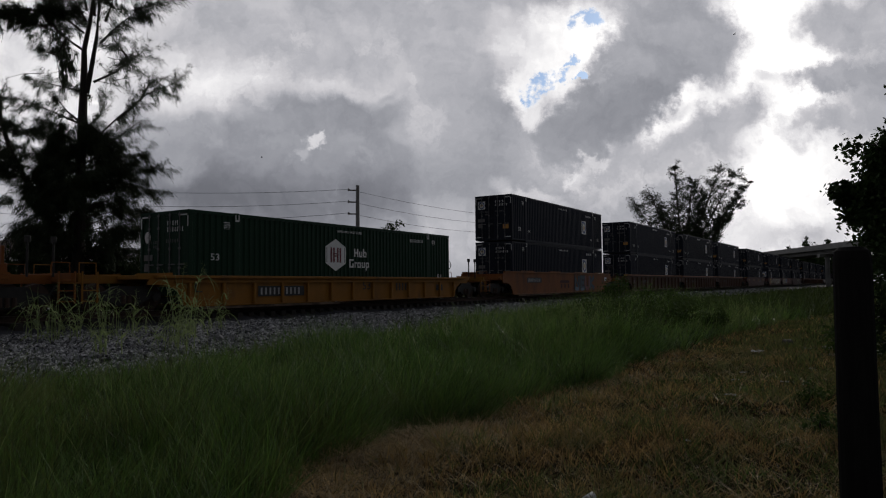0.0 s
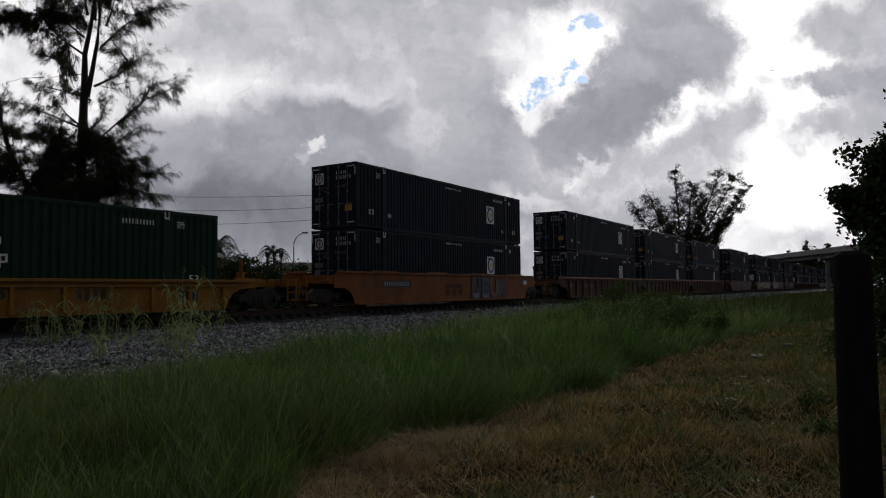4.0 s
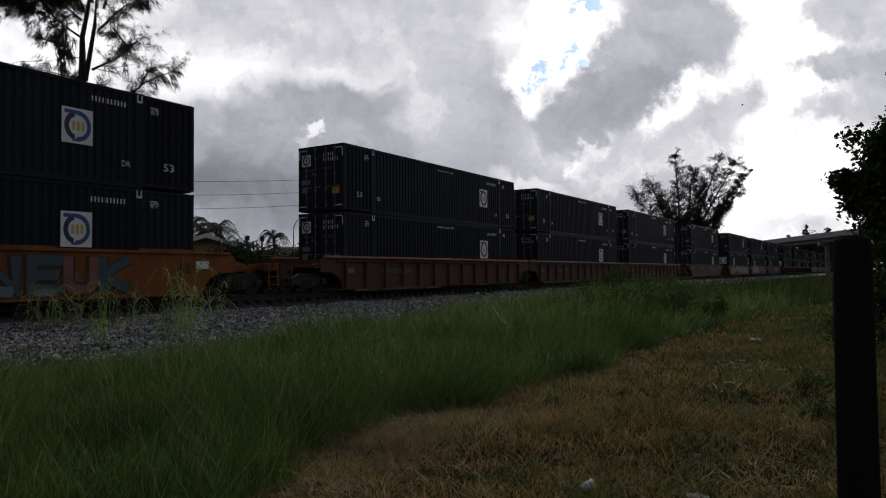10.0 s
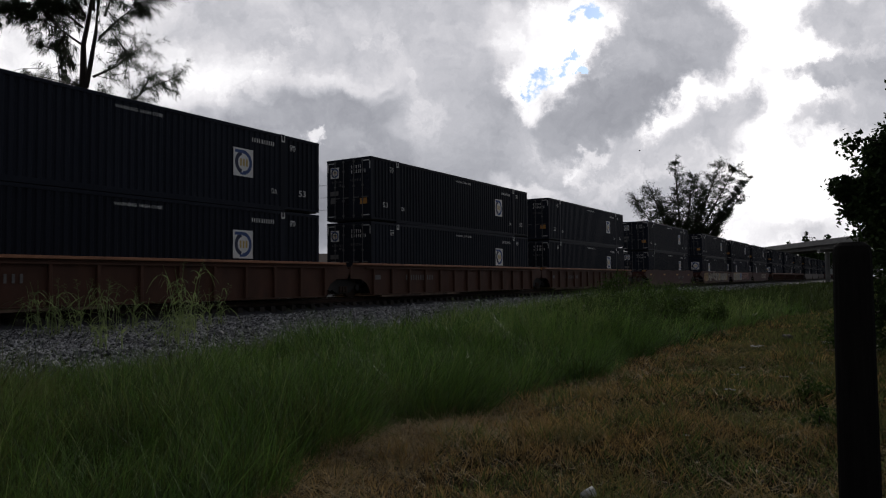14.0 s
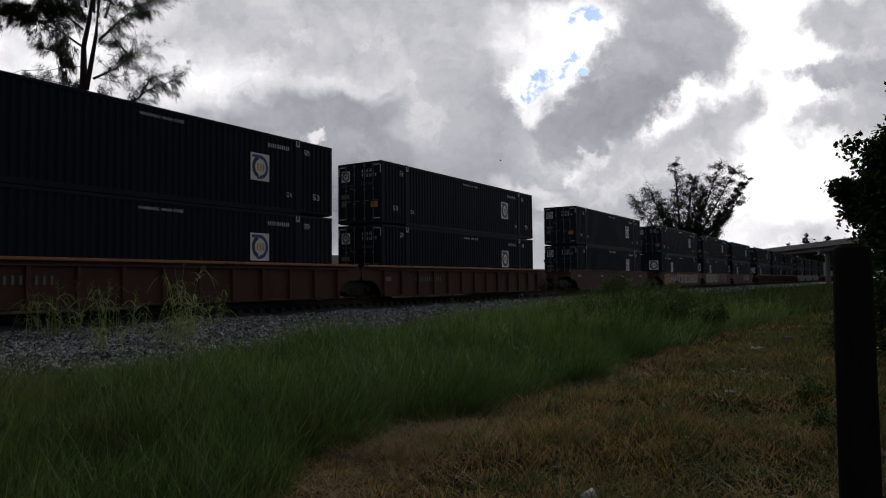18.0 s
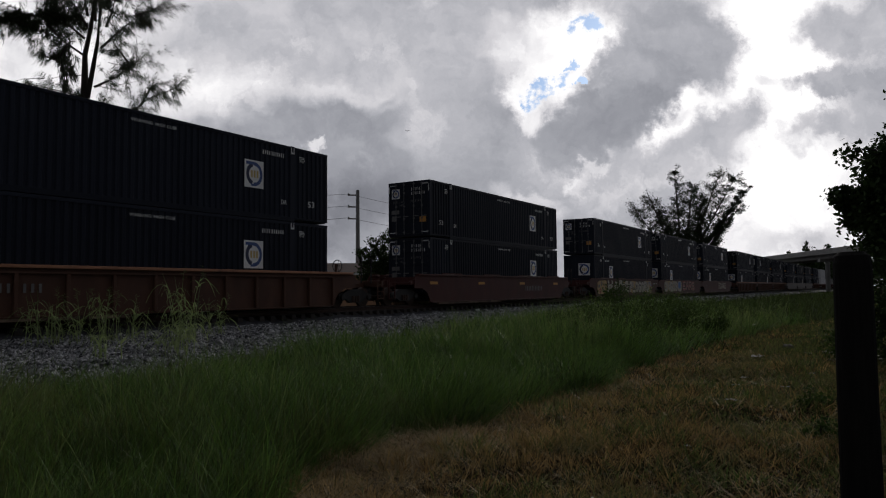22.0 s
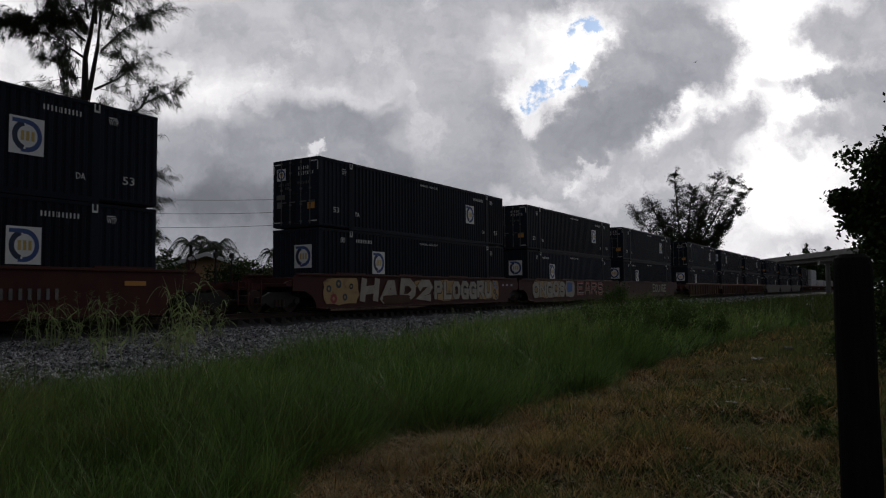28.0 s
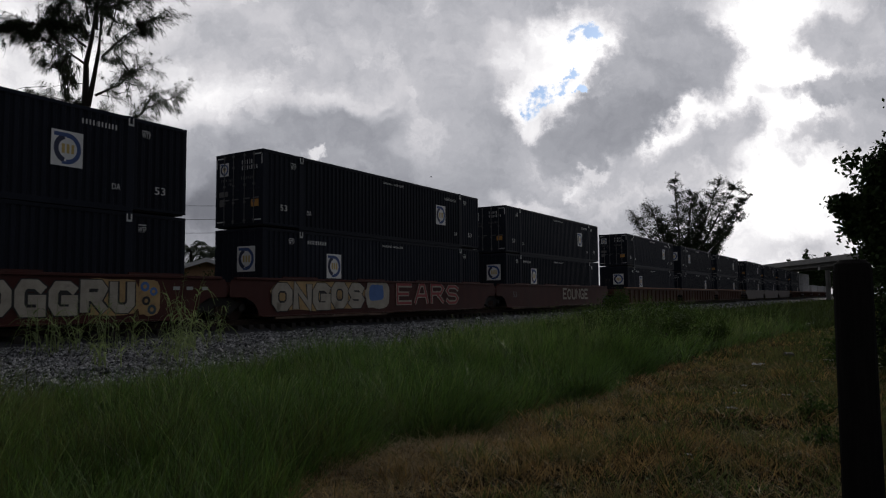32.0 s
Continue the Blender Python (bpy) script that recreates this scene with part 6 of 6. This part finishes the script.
def house(at, half, eave, ridge, deep, wall, roof, label, gable=True):
    h = thing("house", label, "house", at=at)
    bm = bmesh.new()
    if gable:
        prism(bm, [(-half, 0), (half, 0), (half, eave), (0, ridge), (-half, eave)], 0, deep)
        part("wall", bm, wall, h)
        for s in (-1, 1):
            bm = bmesh.new()
            k = (ridge - eave) / half
            o = half + 0.5
            prism(bm, [(0, ridge + 0.06), (s * o, eave - 0.5 * k + 0.06), (s * o, eave - 0.5 * k + 0.2), (0, ridge + 0.22)][::s], -0.6, deep + 0.5)
            part("roof", bm, roof, h)
            bm = bmesh.new()
            prism(bm, [(0, ridge - 0.02), (s * o, eave - 0.5 * k - 0.02), (s * o, eave - 0.5 * k + 0.24), (0, ridge + 0.26)][::s], -0.66, -0.61)
            part("fascia", bm, TRIMWHITE, h, "white fascia board")
    else:
        part("wall", made((-half, half, 0, deep, 0, eave)), wall, h)
        o = 0.6
        bm = bmesh.new()
        low = [bm.verts.new(c) for c in ((-half - o, -o, eave), (half + o, -o, eave), (half + o, deep + o, eave), (-half - o, deep + o, eave))]
        top = [bm.verts.new(c) for c in ((-half + deep / 2, deep / 2, ridge), (half - deep / 2, deep / 2, ridge))]
        bm.faces.new(low[::-1])
        bm.faces.new((low[0], low[1], top[1], top[0])), bm.faces.new((low[2], low[3], top[0], top[1]))
        bm.faces.new((low[1], low[2], top[1])), bm.faces.new((low[3], low[0], top[0]))
        part("roof", bm, roof, h)
        part("fascia", made((-half - o, half + o, -o - 0.03, -o - 0.003, eave - 0.16, eave + 0.02)), TRIMWHITE, h, "white fascia board")
    for x in (-half * 0.55, half * 0.35):
        f = part("window", made((x, x + 1.3, -0.05, -0.004, 1.0, 2.2)), TRIMWHITE, h, "white-framed window")
        part("pane", made((x + 0.08, x + 0.62, -0.056, -0.052, 1.08, 2.12)), GLASS, f)
        part("pane", made((x + 0.68, x + 1.22, -0.056, -0.052, 1.08, 2.12)), GLASS, f)
    part("door", made((-0.2, 0.7, -0.05, -0.004, 0.0, 2.05)), TRIMWHITE, h)


def pole(at, tall, label, arms, wood=True, arm=0.9, thick=0.17):
    p = thing("utility_pole", label, "utility pole", at=at)
    bm = bmesh.new()
    tube(bm, ((0, 0, -0.2), (0, 0, tall)), (thick, thick * 0.65), 10)
    part("shaft", bm, POLEWOOD if wood else CONCRETE, p)
    for z in arms:
        a = part("crossarm", made((-arm, 0.1 if not wood else arm, -0.06, 0.06, z - 0.06, z + 0.06)), POLEWOOD, p)
        for x in ((-arm + 0.1,) if not wood else (-arm + 0.1, -arm * 0.4, arm * 0.4, arm - 0.1)):
            bm = bmesh.new()
            lathe(bm, [(0.06, 0.03), (0.12, 0.07), (0.2, 0.05), (0.22, 0.02)], 8, "z", (x, 0, z))
            part("insulator", bm, GALV, a, "grey insulator")
    return p


def cable(name, a, b, sag, label, r=0.018):
    bm = bmesh.new()
    a, b = Vector(a), Vector(b)
    pts = [a.lerp(b, s) - Vector((0, 0, sag * 4 * s * (1 - s))) for s in np.linspace(0, 1, 15)]
    tube(bm, pts, [r] * 15, 4)
    tagged(part(name, bm, WIRE), label, "cable", "overhead cables")


def lamp_post(at, tall, arm):
    p = thing("street_lamp", "grey street lamp with a curved arm", "street lamp", "street lamps", at=at)
    bm = bmesh.new()
    tube(bm, ((0, 0, -0.2), (0, 0, tall * 0.8), (0, 0, tall * 0.86), (arm * 0.25, 0, tall * 0.95), (arm * 0.7, 0, tall)), (0.08, 0.05, 0.045, 0.035, 0.03), 8)
    part("mast", bm, GALV, p)
    bm = bmesh.new()
    box(bm, arm * 0.68, arm * 1.15, -0.12, 0.12, tall - 0.06, tall + 0.08, 0.03)
    part("lamp_head", bm, GALV, p)


def bridge():
    b = thing("road_bridge", "pale concrete road bridge crossing over the railway", "bridge", at=pose(227.5, 17.5, 0, 0, 0, math.degrees(math.atan2(-26.9, -55))))
    part("parapet", made((-75, 160, -0.3, 0.0, 9.3, 10.3), bevel=0.03), CONCRETE, b, "pale concrete parapet")
    part("parapet", made((-75, 160, -11.0, -10.7, 9.3, 10.3), bevel=0.03), CONCRETE, b, "pale concrete parapet")
    part("deck", made((-75, 160, -11.2, 0.2, 9.0, 9.296)), CONCRETE, b)
    for y in (-9.6, -7.0, -4.4, -1.8):
        g = bmesh.new()
        prism(g, [(-75, 8.05), (160, 8.05), (160, 8.996), (-75, 8.996)], y, y + 0.7)
        part("girder", g, CONCRETE, b, "deep concrete girder")
    for x in (-62, -22, 34, 66, 98, 130):
        cap = part("pier_cap", made((x - 0.7, x + 0.7, -10.8, -0.4, 7.3, 8.046), bevel=0.05), CONCRETE, b)
        for y in (-8.8, -5.6, -2.4):
            bm = bmesh.new()
            lathe(bm, [(-0.3, 0.55), (7.296, 0.55)], 14, "z", (x, y, 0))
            part("pier_column", bm, CONCRETE, cap)


def background():
    house(facing(51.0, 50), 2.25, 3.25, 4.0, 10, STUCCO, ROOFTILE, "peach stucco house with a white-edged gable roof")
    house(facing(41.5, 62), 7.5, 2.95, 3.95, 6, STUCCO, ROOFTILE, "low stucco house under a brown hipped roof", False)
    house(facing(55.5, 52), 5.0, 2.9, 3.7, 7, STUCCO_PALE, ROOFGREY, "low cream house under a grey hipped roof", False)
    house(facing(62.5, 48), 5.5, 3.2, 4.6, 8, STUCCO_PALE, ROOFTILE, "low house under a brown hipped roof behind the casuarina", False)
    palm(facing(52.2, 58), 5.3, 1)
    palm(facing(51.2, 60), 5.0, 5, 2.2)
    palm(facing(50.3, 58), 5.0, 2, 2.3)
    full = [(-0.6, -1.5, 0.2, 3.9, 1.4), (0.0, -0.2, -0.3, 4.6, 1.4), (0.6, 1.3, 0.2, 4.0, 1.4), (0.2, 0.4, 0.2, 3.0, 1.4)]
    for a, d, seed in ((53.4, 59, 91), (51.6, 62, 92), (49.4, 61, 93)):
        stem_tree("garden_tree", "full dark garden tree behind the peach house", facing(a, d), full, 0.11, seed, BROADLEAF, 44, 0.9, 0.09)
    for a, d, seed in ((53.9, 46, 97), (49.3, 45, 98), (48.0, 46, 94), (46.4, 47, 95), (44.6, 50, 96)):
        bush("hedge_shrub", "dense dark garden hedge between the houses", facing(a, d), [(-1.0, 0, 1.0, 0.9), (0.6, 0, 1.0, 0.9), (-0.8, 0, 2.3, 0.8), (0.5, 0, 2.5, 0.8)], 0.09, 4200, seed, BROADLEAF)
    palm(facing(45.9, 66), 4.9, 3, 1.8)
    palm(facing(54.6, 64), 4.3, 4, 1.2)
    leafy = [(-0.6, -1.2, 0.2, 3.6, 1.3), (0.2, 0.6, -0.3, 4.1, 1.3), (0.6, 1.5, 0.2, 3.3, 1.2)]
    stem_tree("garden_tree", "small dark garden tree among the houses", facing(37.2, 50), [(-0.5, -1.3, 0.2, 4.3, 1.3), (0.0, -0.3, -0.3, 5.0, 1.2), (0.3, 0.7, 0.3, 5.5, 1.3), (0.6, 1.5, 0.2, 4.6, 1.2), (0.4, 1.0, -0.3, 3.4, 1.3), (-0.3, -0.6, 0, 3.2, 1.3)], 0.10, 41, BROADLEAF, 60, 0.9, 0.09)
    stem_tree("garden_tree", "small dark garden tree among the houses", facing(34.3, 60), leafy, 0.10, 42, BROADLEAF, 14, 1.0, 0.09)
    stem_tree("garden_tree", "small dark garden tree among the houses", facing(53.4, 60), leafy, 0.10, 43, BROADLEAF, 14, 1.0, 0.09)
    stem_tree("garden_tree", "small dark garden tree among the houses", facing(56.8, 55), leafy, 0.10, 44, BROADLEAF, 14, 1.0, 0.09)
    bush("hedge_shrub", "dense dark hedge behind the track below the casuarina", facing(62.0, 33), [(-2.6, 0, 1.8, 0.9), (-1.2, 0, 2.0, 1.0), (0.4, 0, 2.3, 1.0), (1.8, 0, 2.3, 1.0), (3.2, 0, 1.6, 0.9), (-2.2, 0, 0.9, 1.1), (-0.4, 0, 1.0, 1.1), (1.2, 0, 0.9, 1.1), (2.6, 0, 1.2, 0.9)], 0.11, 9000, 69, BROADLEAF)
    stem_tree("garden_tree", "dark tree growing behind the casuarina", facing(61.5, 42), leafy, 0.10, 46, BROADLEAF, 16, 1.0, 0.09)
    stem_tree("garden_tree", "dark tree growing behind the casuarina", facing(64.5, 44), leafy, 0.10, 47, BROADLEAF, 16, 1.0, 0.09)
    pole(facing(39.14, 70), 11.5, "tall concrete utility pole with three side arms", (11.0, 9.8, 8.6), False, 1.0, 0.26)
    pole(facing(56.9, 95), 7.7, "wooden utility pole with a crossarm", (7.4,), True, 1.3, 0.14)
    corner = facing(39.14, 70)
    left, right = facing(70, 74), facing(26, 99)
    pole(left, 11.5, "tall concrete utility pole with three side arms", (11.0, 9.8, 8.6), False, 1.0, 0.26)
    pole(right, 11.5, "tall concrete utility pole with three side arms", (11.0, 9.8, 8.6), False, 1.0, 0.26)
    for z, sag in ((11.1, 0.9), (9.9, 1.0), (8.7, 1.1)):
        for end in (left, right):
            cable("overhead_cable", corner @ Vector((-0.9, 0, z)), end @ Vector((-0.9, 0, z)), sag * (1 if end is left else 0.5), "dark overhead cable slung between poles")
    lamp_post(facing(44.29, 64), 6.6, 1.1)
    lamp_post(facing(32.8, 84), 6.4, 1.2)
    bridge()
    # the pair of airy trees beside the line, and growth beyond the bridge
    stems = [(-0.6, -6.8, 1.0, 13.5, 2.9), (-0.5, -4.6, -1.5, 15.2, 2.7), (-0.4, -3.0, 0.8, 13.0, 2.9), (-0.2, -0.9, 0.5, 19.2, 2.1), (0.2, 1.6, -1.0, 16.8, 2.5), (0.4, 3.2, 1.0, 15.0, 2.4), (0.7, 5.6, 1.2, 18.7, 2.4), (0.8, 7.6, -1.2, 17.6, 2.1), (0.9, 9.6, 0.4, 16.4, 1.5), (0.9, 8.0, -1.2, 13.0, 2.1), (0.8, 6.4, 0.6, 11.0, 2.0)]
    stem_tree("airy_tree", "tall airy tree with fine dark foliage beside the line", facing(13.0, 111), stems, 0.112, 51, NEEDLE, 105, 0.9, 0.28, 0.36, 80)
    for i, (a, d) in enumerate(((-2.5, 300), (-0.5, 310), (1.2, 295), (2.8, 315), (4.4, 300), (6.0, 320), (7.5, 300))):
        low = [(-4, -7, 0, 9.5 + i % 3, 5.5), (0, 0, 0, 10.5 - i % 2, 5.5), (4, 7, 0, 9.5 + i % 2, 5.5)]
        stem_tree("distant_tree", "low dark trees beyond the bridge", facing(a, d), low, 0.5, 70 + i, BROADLEAF, 34, 1.3, 0.4)
    far = [(-3, -7, 0, 15.5, 3.5), (0, -1, 0, 19.0, 3.5), (3, 5, 0, 17.0, 3.0), (6, 11, 0, 15.5, 3.0)]
    stem_tree("distant_tree", "distant dark trees beyond the bridge", facing(4.2, 300), far, 0.5, 52, BROADLEAF, 16, 1.0, 0.4)


def near_plants():
    for x, y, n, tall, seed in ((9.2, 17.2, 13, 1.4, 1), (9.8, 17.2, 9, 1.2, 8), (10.7, 17.1, 15, 1.3, 2), (11.4, 17.2, 9, 1.1, 10), (11.4, 15.0, 14, 1.9, 3), (12.1, 15.6, 8, 1.1, 5), (13.6, 16.6, 10, 1.05, 4), (8.2, 13.2, 9, 0.7, 6), (9.6, 13.0, 12, 0.8, 7), (10.2, 13.6, 9, 0.7, 9)):
        cane_clump(x, y, n, tall, seed)
    crown = [(-0.2, -1.6, 0.2, 3.3, 0.85), (-0.1, -1.1, -0.4, 4.1, 0.9), (0, -0.3, 0.4, 4.9, 1.0), (0.1, 0.6, 0, 5.1, 1.1), (0.2, 1.3, 0.3, 4.4, 1.1), (-0.1, -0.7, 0.5, 3.1, 0.9), (0.1, 0.2, -0.6, 3.4, 1.2)]
    stem_tree("broadleaf_tree", "dense dark broadleaf tree standing in the verge", facing(-4.1, 16.2), crown, 0.058, 61, BROADLEAF, 120, 0.95, 0.12, 0.6, 95)
    bush("hedge_shrub", "dense dark shrub under the broadleaf tree", facing(-3.0, 14.5), [(-0.7, 0, 1.0, 0.55), (0.0, 0, 1.3, 0.7), (0.8, 0, 1.2, 0.8), (-0.6, 0.3, 0.45, 0.5), (0.3, 0, 0.5, 0.6), (-0.3, 0, 1.9, 0.5), (0.5, 0, 2.1, 0.6)], 0.05, 6000, 62, BROADLEAF)
    bush("low_weed", "low dark leafy weed in the mown verge", facing(3.2, 7.4), [(-0.1, 0, 0.07, 0.13), (0.15, 0.1, 0.06, 0.14)], 0.022, 900, 63, WEED, "weed")
    bush("low_weed", "low dark leafy weed in the mown verge", facing(4.6, 9.3), [(0, 0, 0.06, 0.14), (0.2, 0.2, 0.05, 0.13)], 0.022, 800, 64, WEED, "weed")
    bush("low_weed", "low dark leafy weed in the mown verge", facing(2.2, 15.5), [(0, 0, 0.3, 0.35), (0.4, 0.2, 0.2, 0.3)], 0.04, 1100, 65, WEED, "weed")
    bush("tall_weed", "tall dark weed at the edge of the grass", facing(17.8, 26.5), [(-0.8, 0, 0.6, 0.4), (0, 0, 1.1, 0.5), (0.9, 0.2, 0.8, 0.45), (1.7, 0, 0.6, 0.4)], 0.035, 7000, 66, WEED, "weed")
    bush("tall_weed", "tall dark weed at the edge of the grass", facing(19.0, 15.2), [(-0.6, 0, 0.4, 0.25), (0.1, 0, 0.5, 0.3), (0.8, 0.1, 0.4, 0.25)], 0.022, 3600, 67, WEED, "weed")
    for a, d, seed in ((15.6, 22.5, 81), (12.6, 24.5, 82), (10.4, 27.0, 83), (13.8, 30.0, 84), (8.6, 30.5, 85), (20.5, 22.0, 86), (17.0, 19.0, 87), (6.6, 34.0, 88)):
        bush("tall_weed", "tall dark leafy weed in the long grass", facing(a, d), [(-0.9, 0, 0.4, 0.35), (-0.1, 0.1, 0.6, 0.4), (0.8, 0, 0.5, 0.4)], 0.032, 3200, seed, WEED, "weed")
    bush("tall_weed", "tall dark weed at the edge of the grass", facing(13.5, 20.0), [(-0.6, 0, 0.4, 0.3), (0.2, 0, 0.6, 0.35), (0.9, 0.1, 0.5, 0.3)], 0.03, 4200, 68, WEED, "weed")


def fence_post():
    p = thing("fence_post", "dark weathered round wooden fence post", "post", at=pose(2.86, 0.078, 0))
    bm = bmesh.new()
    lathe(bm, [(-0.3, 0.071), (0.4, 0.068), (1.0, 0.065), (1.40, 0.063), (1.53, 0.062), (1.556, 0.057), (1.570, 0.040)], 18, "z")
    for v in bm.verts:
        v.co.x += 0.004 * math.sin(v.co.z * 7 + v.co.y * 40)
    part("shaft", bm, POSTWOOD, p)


def litter():
    cup = thing("paper_cup", "crumpled white paper cup lying on the grass", "cup", at=pose(4.3, 1.66, 0.045, 70, 25, 40))
    bm = bmesh.new()
    lathe(bm, [(0.0, 0.026), (0.09, 0.036), (0.09, 0.033), (0.004, 0.022)], 16, "z")
    part("body", bm, PAPER, cup, smooth=True)
    rng = random.Random(8)
    for x, y, s in ((15.0, 2.06, 0.19), (9.15, 1.61, 0.08), (10.83, 1.82, 0.07), (16.2, 0.9, 0.19), (4.6, 1.02, 0.08), (12.1, 1.9, 0.08), (11.0, 1.2, 0.07), (6.4, 1.5, 0.05), (16.0, 1.3, 0.1), (13.0, 1.0, 0.07)):
        bm = bmesh.new()
        n = 5
        g = [[bm.verts.new(((i / n - 0.5) * 2 * s + rng.uniform(-0.1, 0.1) * s, (j / n - 0.5) * 1.3 * s + rng.uniform(-0.1, 0.1) * s, 0.03 + rng.uniform(0, 0.28) * s)) for j in range(n)] for i in range(n)]
        for i in range(n - 1):
            for j in range(n - 1):
                bm.faces.new((g[i][j], g[i + 1][j], g[i + 1][j + 1], g[i][j + 1]))
        bmesh.ops.solidify(bm, geom=bm.faces[:], thickness=0.004)
        ob = tagged(part("paper_scrap", bm, PAPER), "crumpled white paper scrap on the grass", "litter", "scraps of litter")
        ob.matrix_basis = pose(x, y, float(land(np.array(x), np.array(y))), 0, 0, rng.uniform(0, 180))
    log = thing("log", "short dark log lying on the mown grass", "log", at=pose(17.6, 1.8, 0.07, 0, 90, 30))
    bm = bmesh.new()
    lathe(bm, [(-0.2, 0.03), (-0.18, 0.055), (-0.07, 0.075), (0.08, 0.05), (0.17, 0.06), (0.2, 0.03)], 12, "z")
    part("body", bm, LOGWOOD, log)
    for x, y, s in ((3.9, 0.42, 0.16), (4.15, 0.30, 0.1), (15.4, 0.75, 0.13)):
        bm = bmesh.new()
        lathe(bm, [(-0.03, s * 1.0), (0.02, s * 1.02), (0.035, s * 0.85)], 9, "z")
        for v in bm.verts:
            v.co.x *= 1 + 0.25 * math.sin(v.co.y * 30)
        ob = tagged(part("stone_slab", bm, SLAB), "flat pale stone half sunk in the grass", "stone", "flat stones")
        ob.matrix_basis = pose(x, y, 0.01, 0, 0, s * 700)
    stone = bmesh.new()
    lathe(stone, [(-0.03, 0.05), (0.02, 0.07), (0.05, 0.04)], 7, "z")
    ob = tagged(part("white_stone", stone, PAPER), "single white stone on the grey ballast", "stone")
    ob.matrix_basis = pose(9.9, 12.0, 0.09)


def bird(rows):
    b = thing("bird", "small dark bird gliding under the clouds", "bird", "birds in the sky")
    bm = bmesh.new()
    lathe(bm, [(-0.11, 0.006), (-0.05, 0.028), (0.03, 0.033), (0.09, 0.017), (0.12, 0.006)], 8, "x")
    part("body", bm, FEATHER, b)
    for s in (-1, 1):
        bm = bmesh.new()
        a = [bm.verts.new(c) for c in ((0.045, s * 0.02, 0.01), (0.055, s * 0.17, 0.055), (-0.01, s * 0.32, 0.035), (-0.03, s * 0.17, 0.05), (-0.03, s * 0.02, 0.01))]
        bm.faces.new(a)
        bmesh.ops.solidify(bm, geom=bm.faces[:], thickness=0.01)
        part("wing", bm, FEATHER, b)
    turns = []
    for i, (t, x, y, z) in enumerate(rows):
        j, k = max(i - 1, 0), min(i + 1, len(rows) - 1)
        turns.append((t, pose(x, y, z, 0, 0, math.degrees(math.atan2(rows[k][2] - rows[j][2], rows[k][1] - rows[j][1])))))
    FLIGHTS.append((b, turns))


grass()
near_plants()
wisp_tree()
background()
fence_post()
litter()
bird([(0, 47.1, 50.2, 13.9), (1, 44.0, 53.0, 13.6), (3, 38.0, 57.4, 14.3), (5.5, 29.8, 61.7, 15.7), (9, 19.2, 65.8, 15.4), (16, 4.3, 68.3, 16.3), (32, -10.8, 67.1, 18.3)])
bird([(0, 65.6, 10.2, 23.6), (6, 67.4, 6.8, 19.1), (13, 66.8, 16.4, 14.4), (17, 63.0, 28.5, 12.5), (19, 59.6, 34.1, 15.0), (21, 57.3, 37.4, 16.2), (23, 54.8, 39.8, 19.2), (25, 56.6, 33.8, 25.0), (27, 62.3, 20.4, 26.0), (28, 65.4, 13.5, 22.3), (28.7, 64.9, 18.1, 20.3), (30, 62.8, 26.5, 17.4), (32, 57.8, 37.6, 13.5)])
bird([(0, 60.0, 4.7, 37.2), (10, 57.7, 17.8, 36.9), (20, 51.7, 31.2, 36.9), (28, 48.5, 39.0, 33.4), (30, 46.0, 45.1, 28.8), (31, 43.4, 49.3, 25.6), (32, 40.4, 53.6, 21.5)])

sleepers(rail_line)
motions()
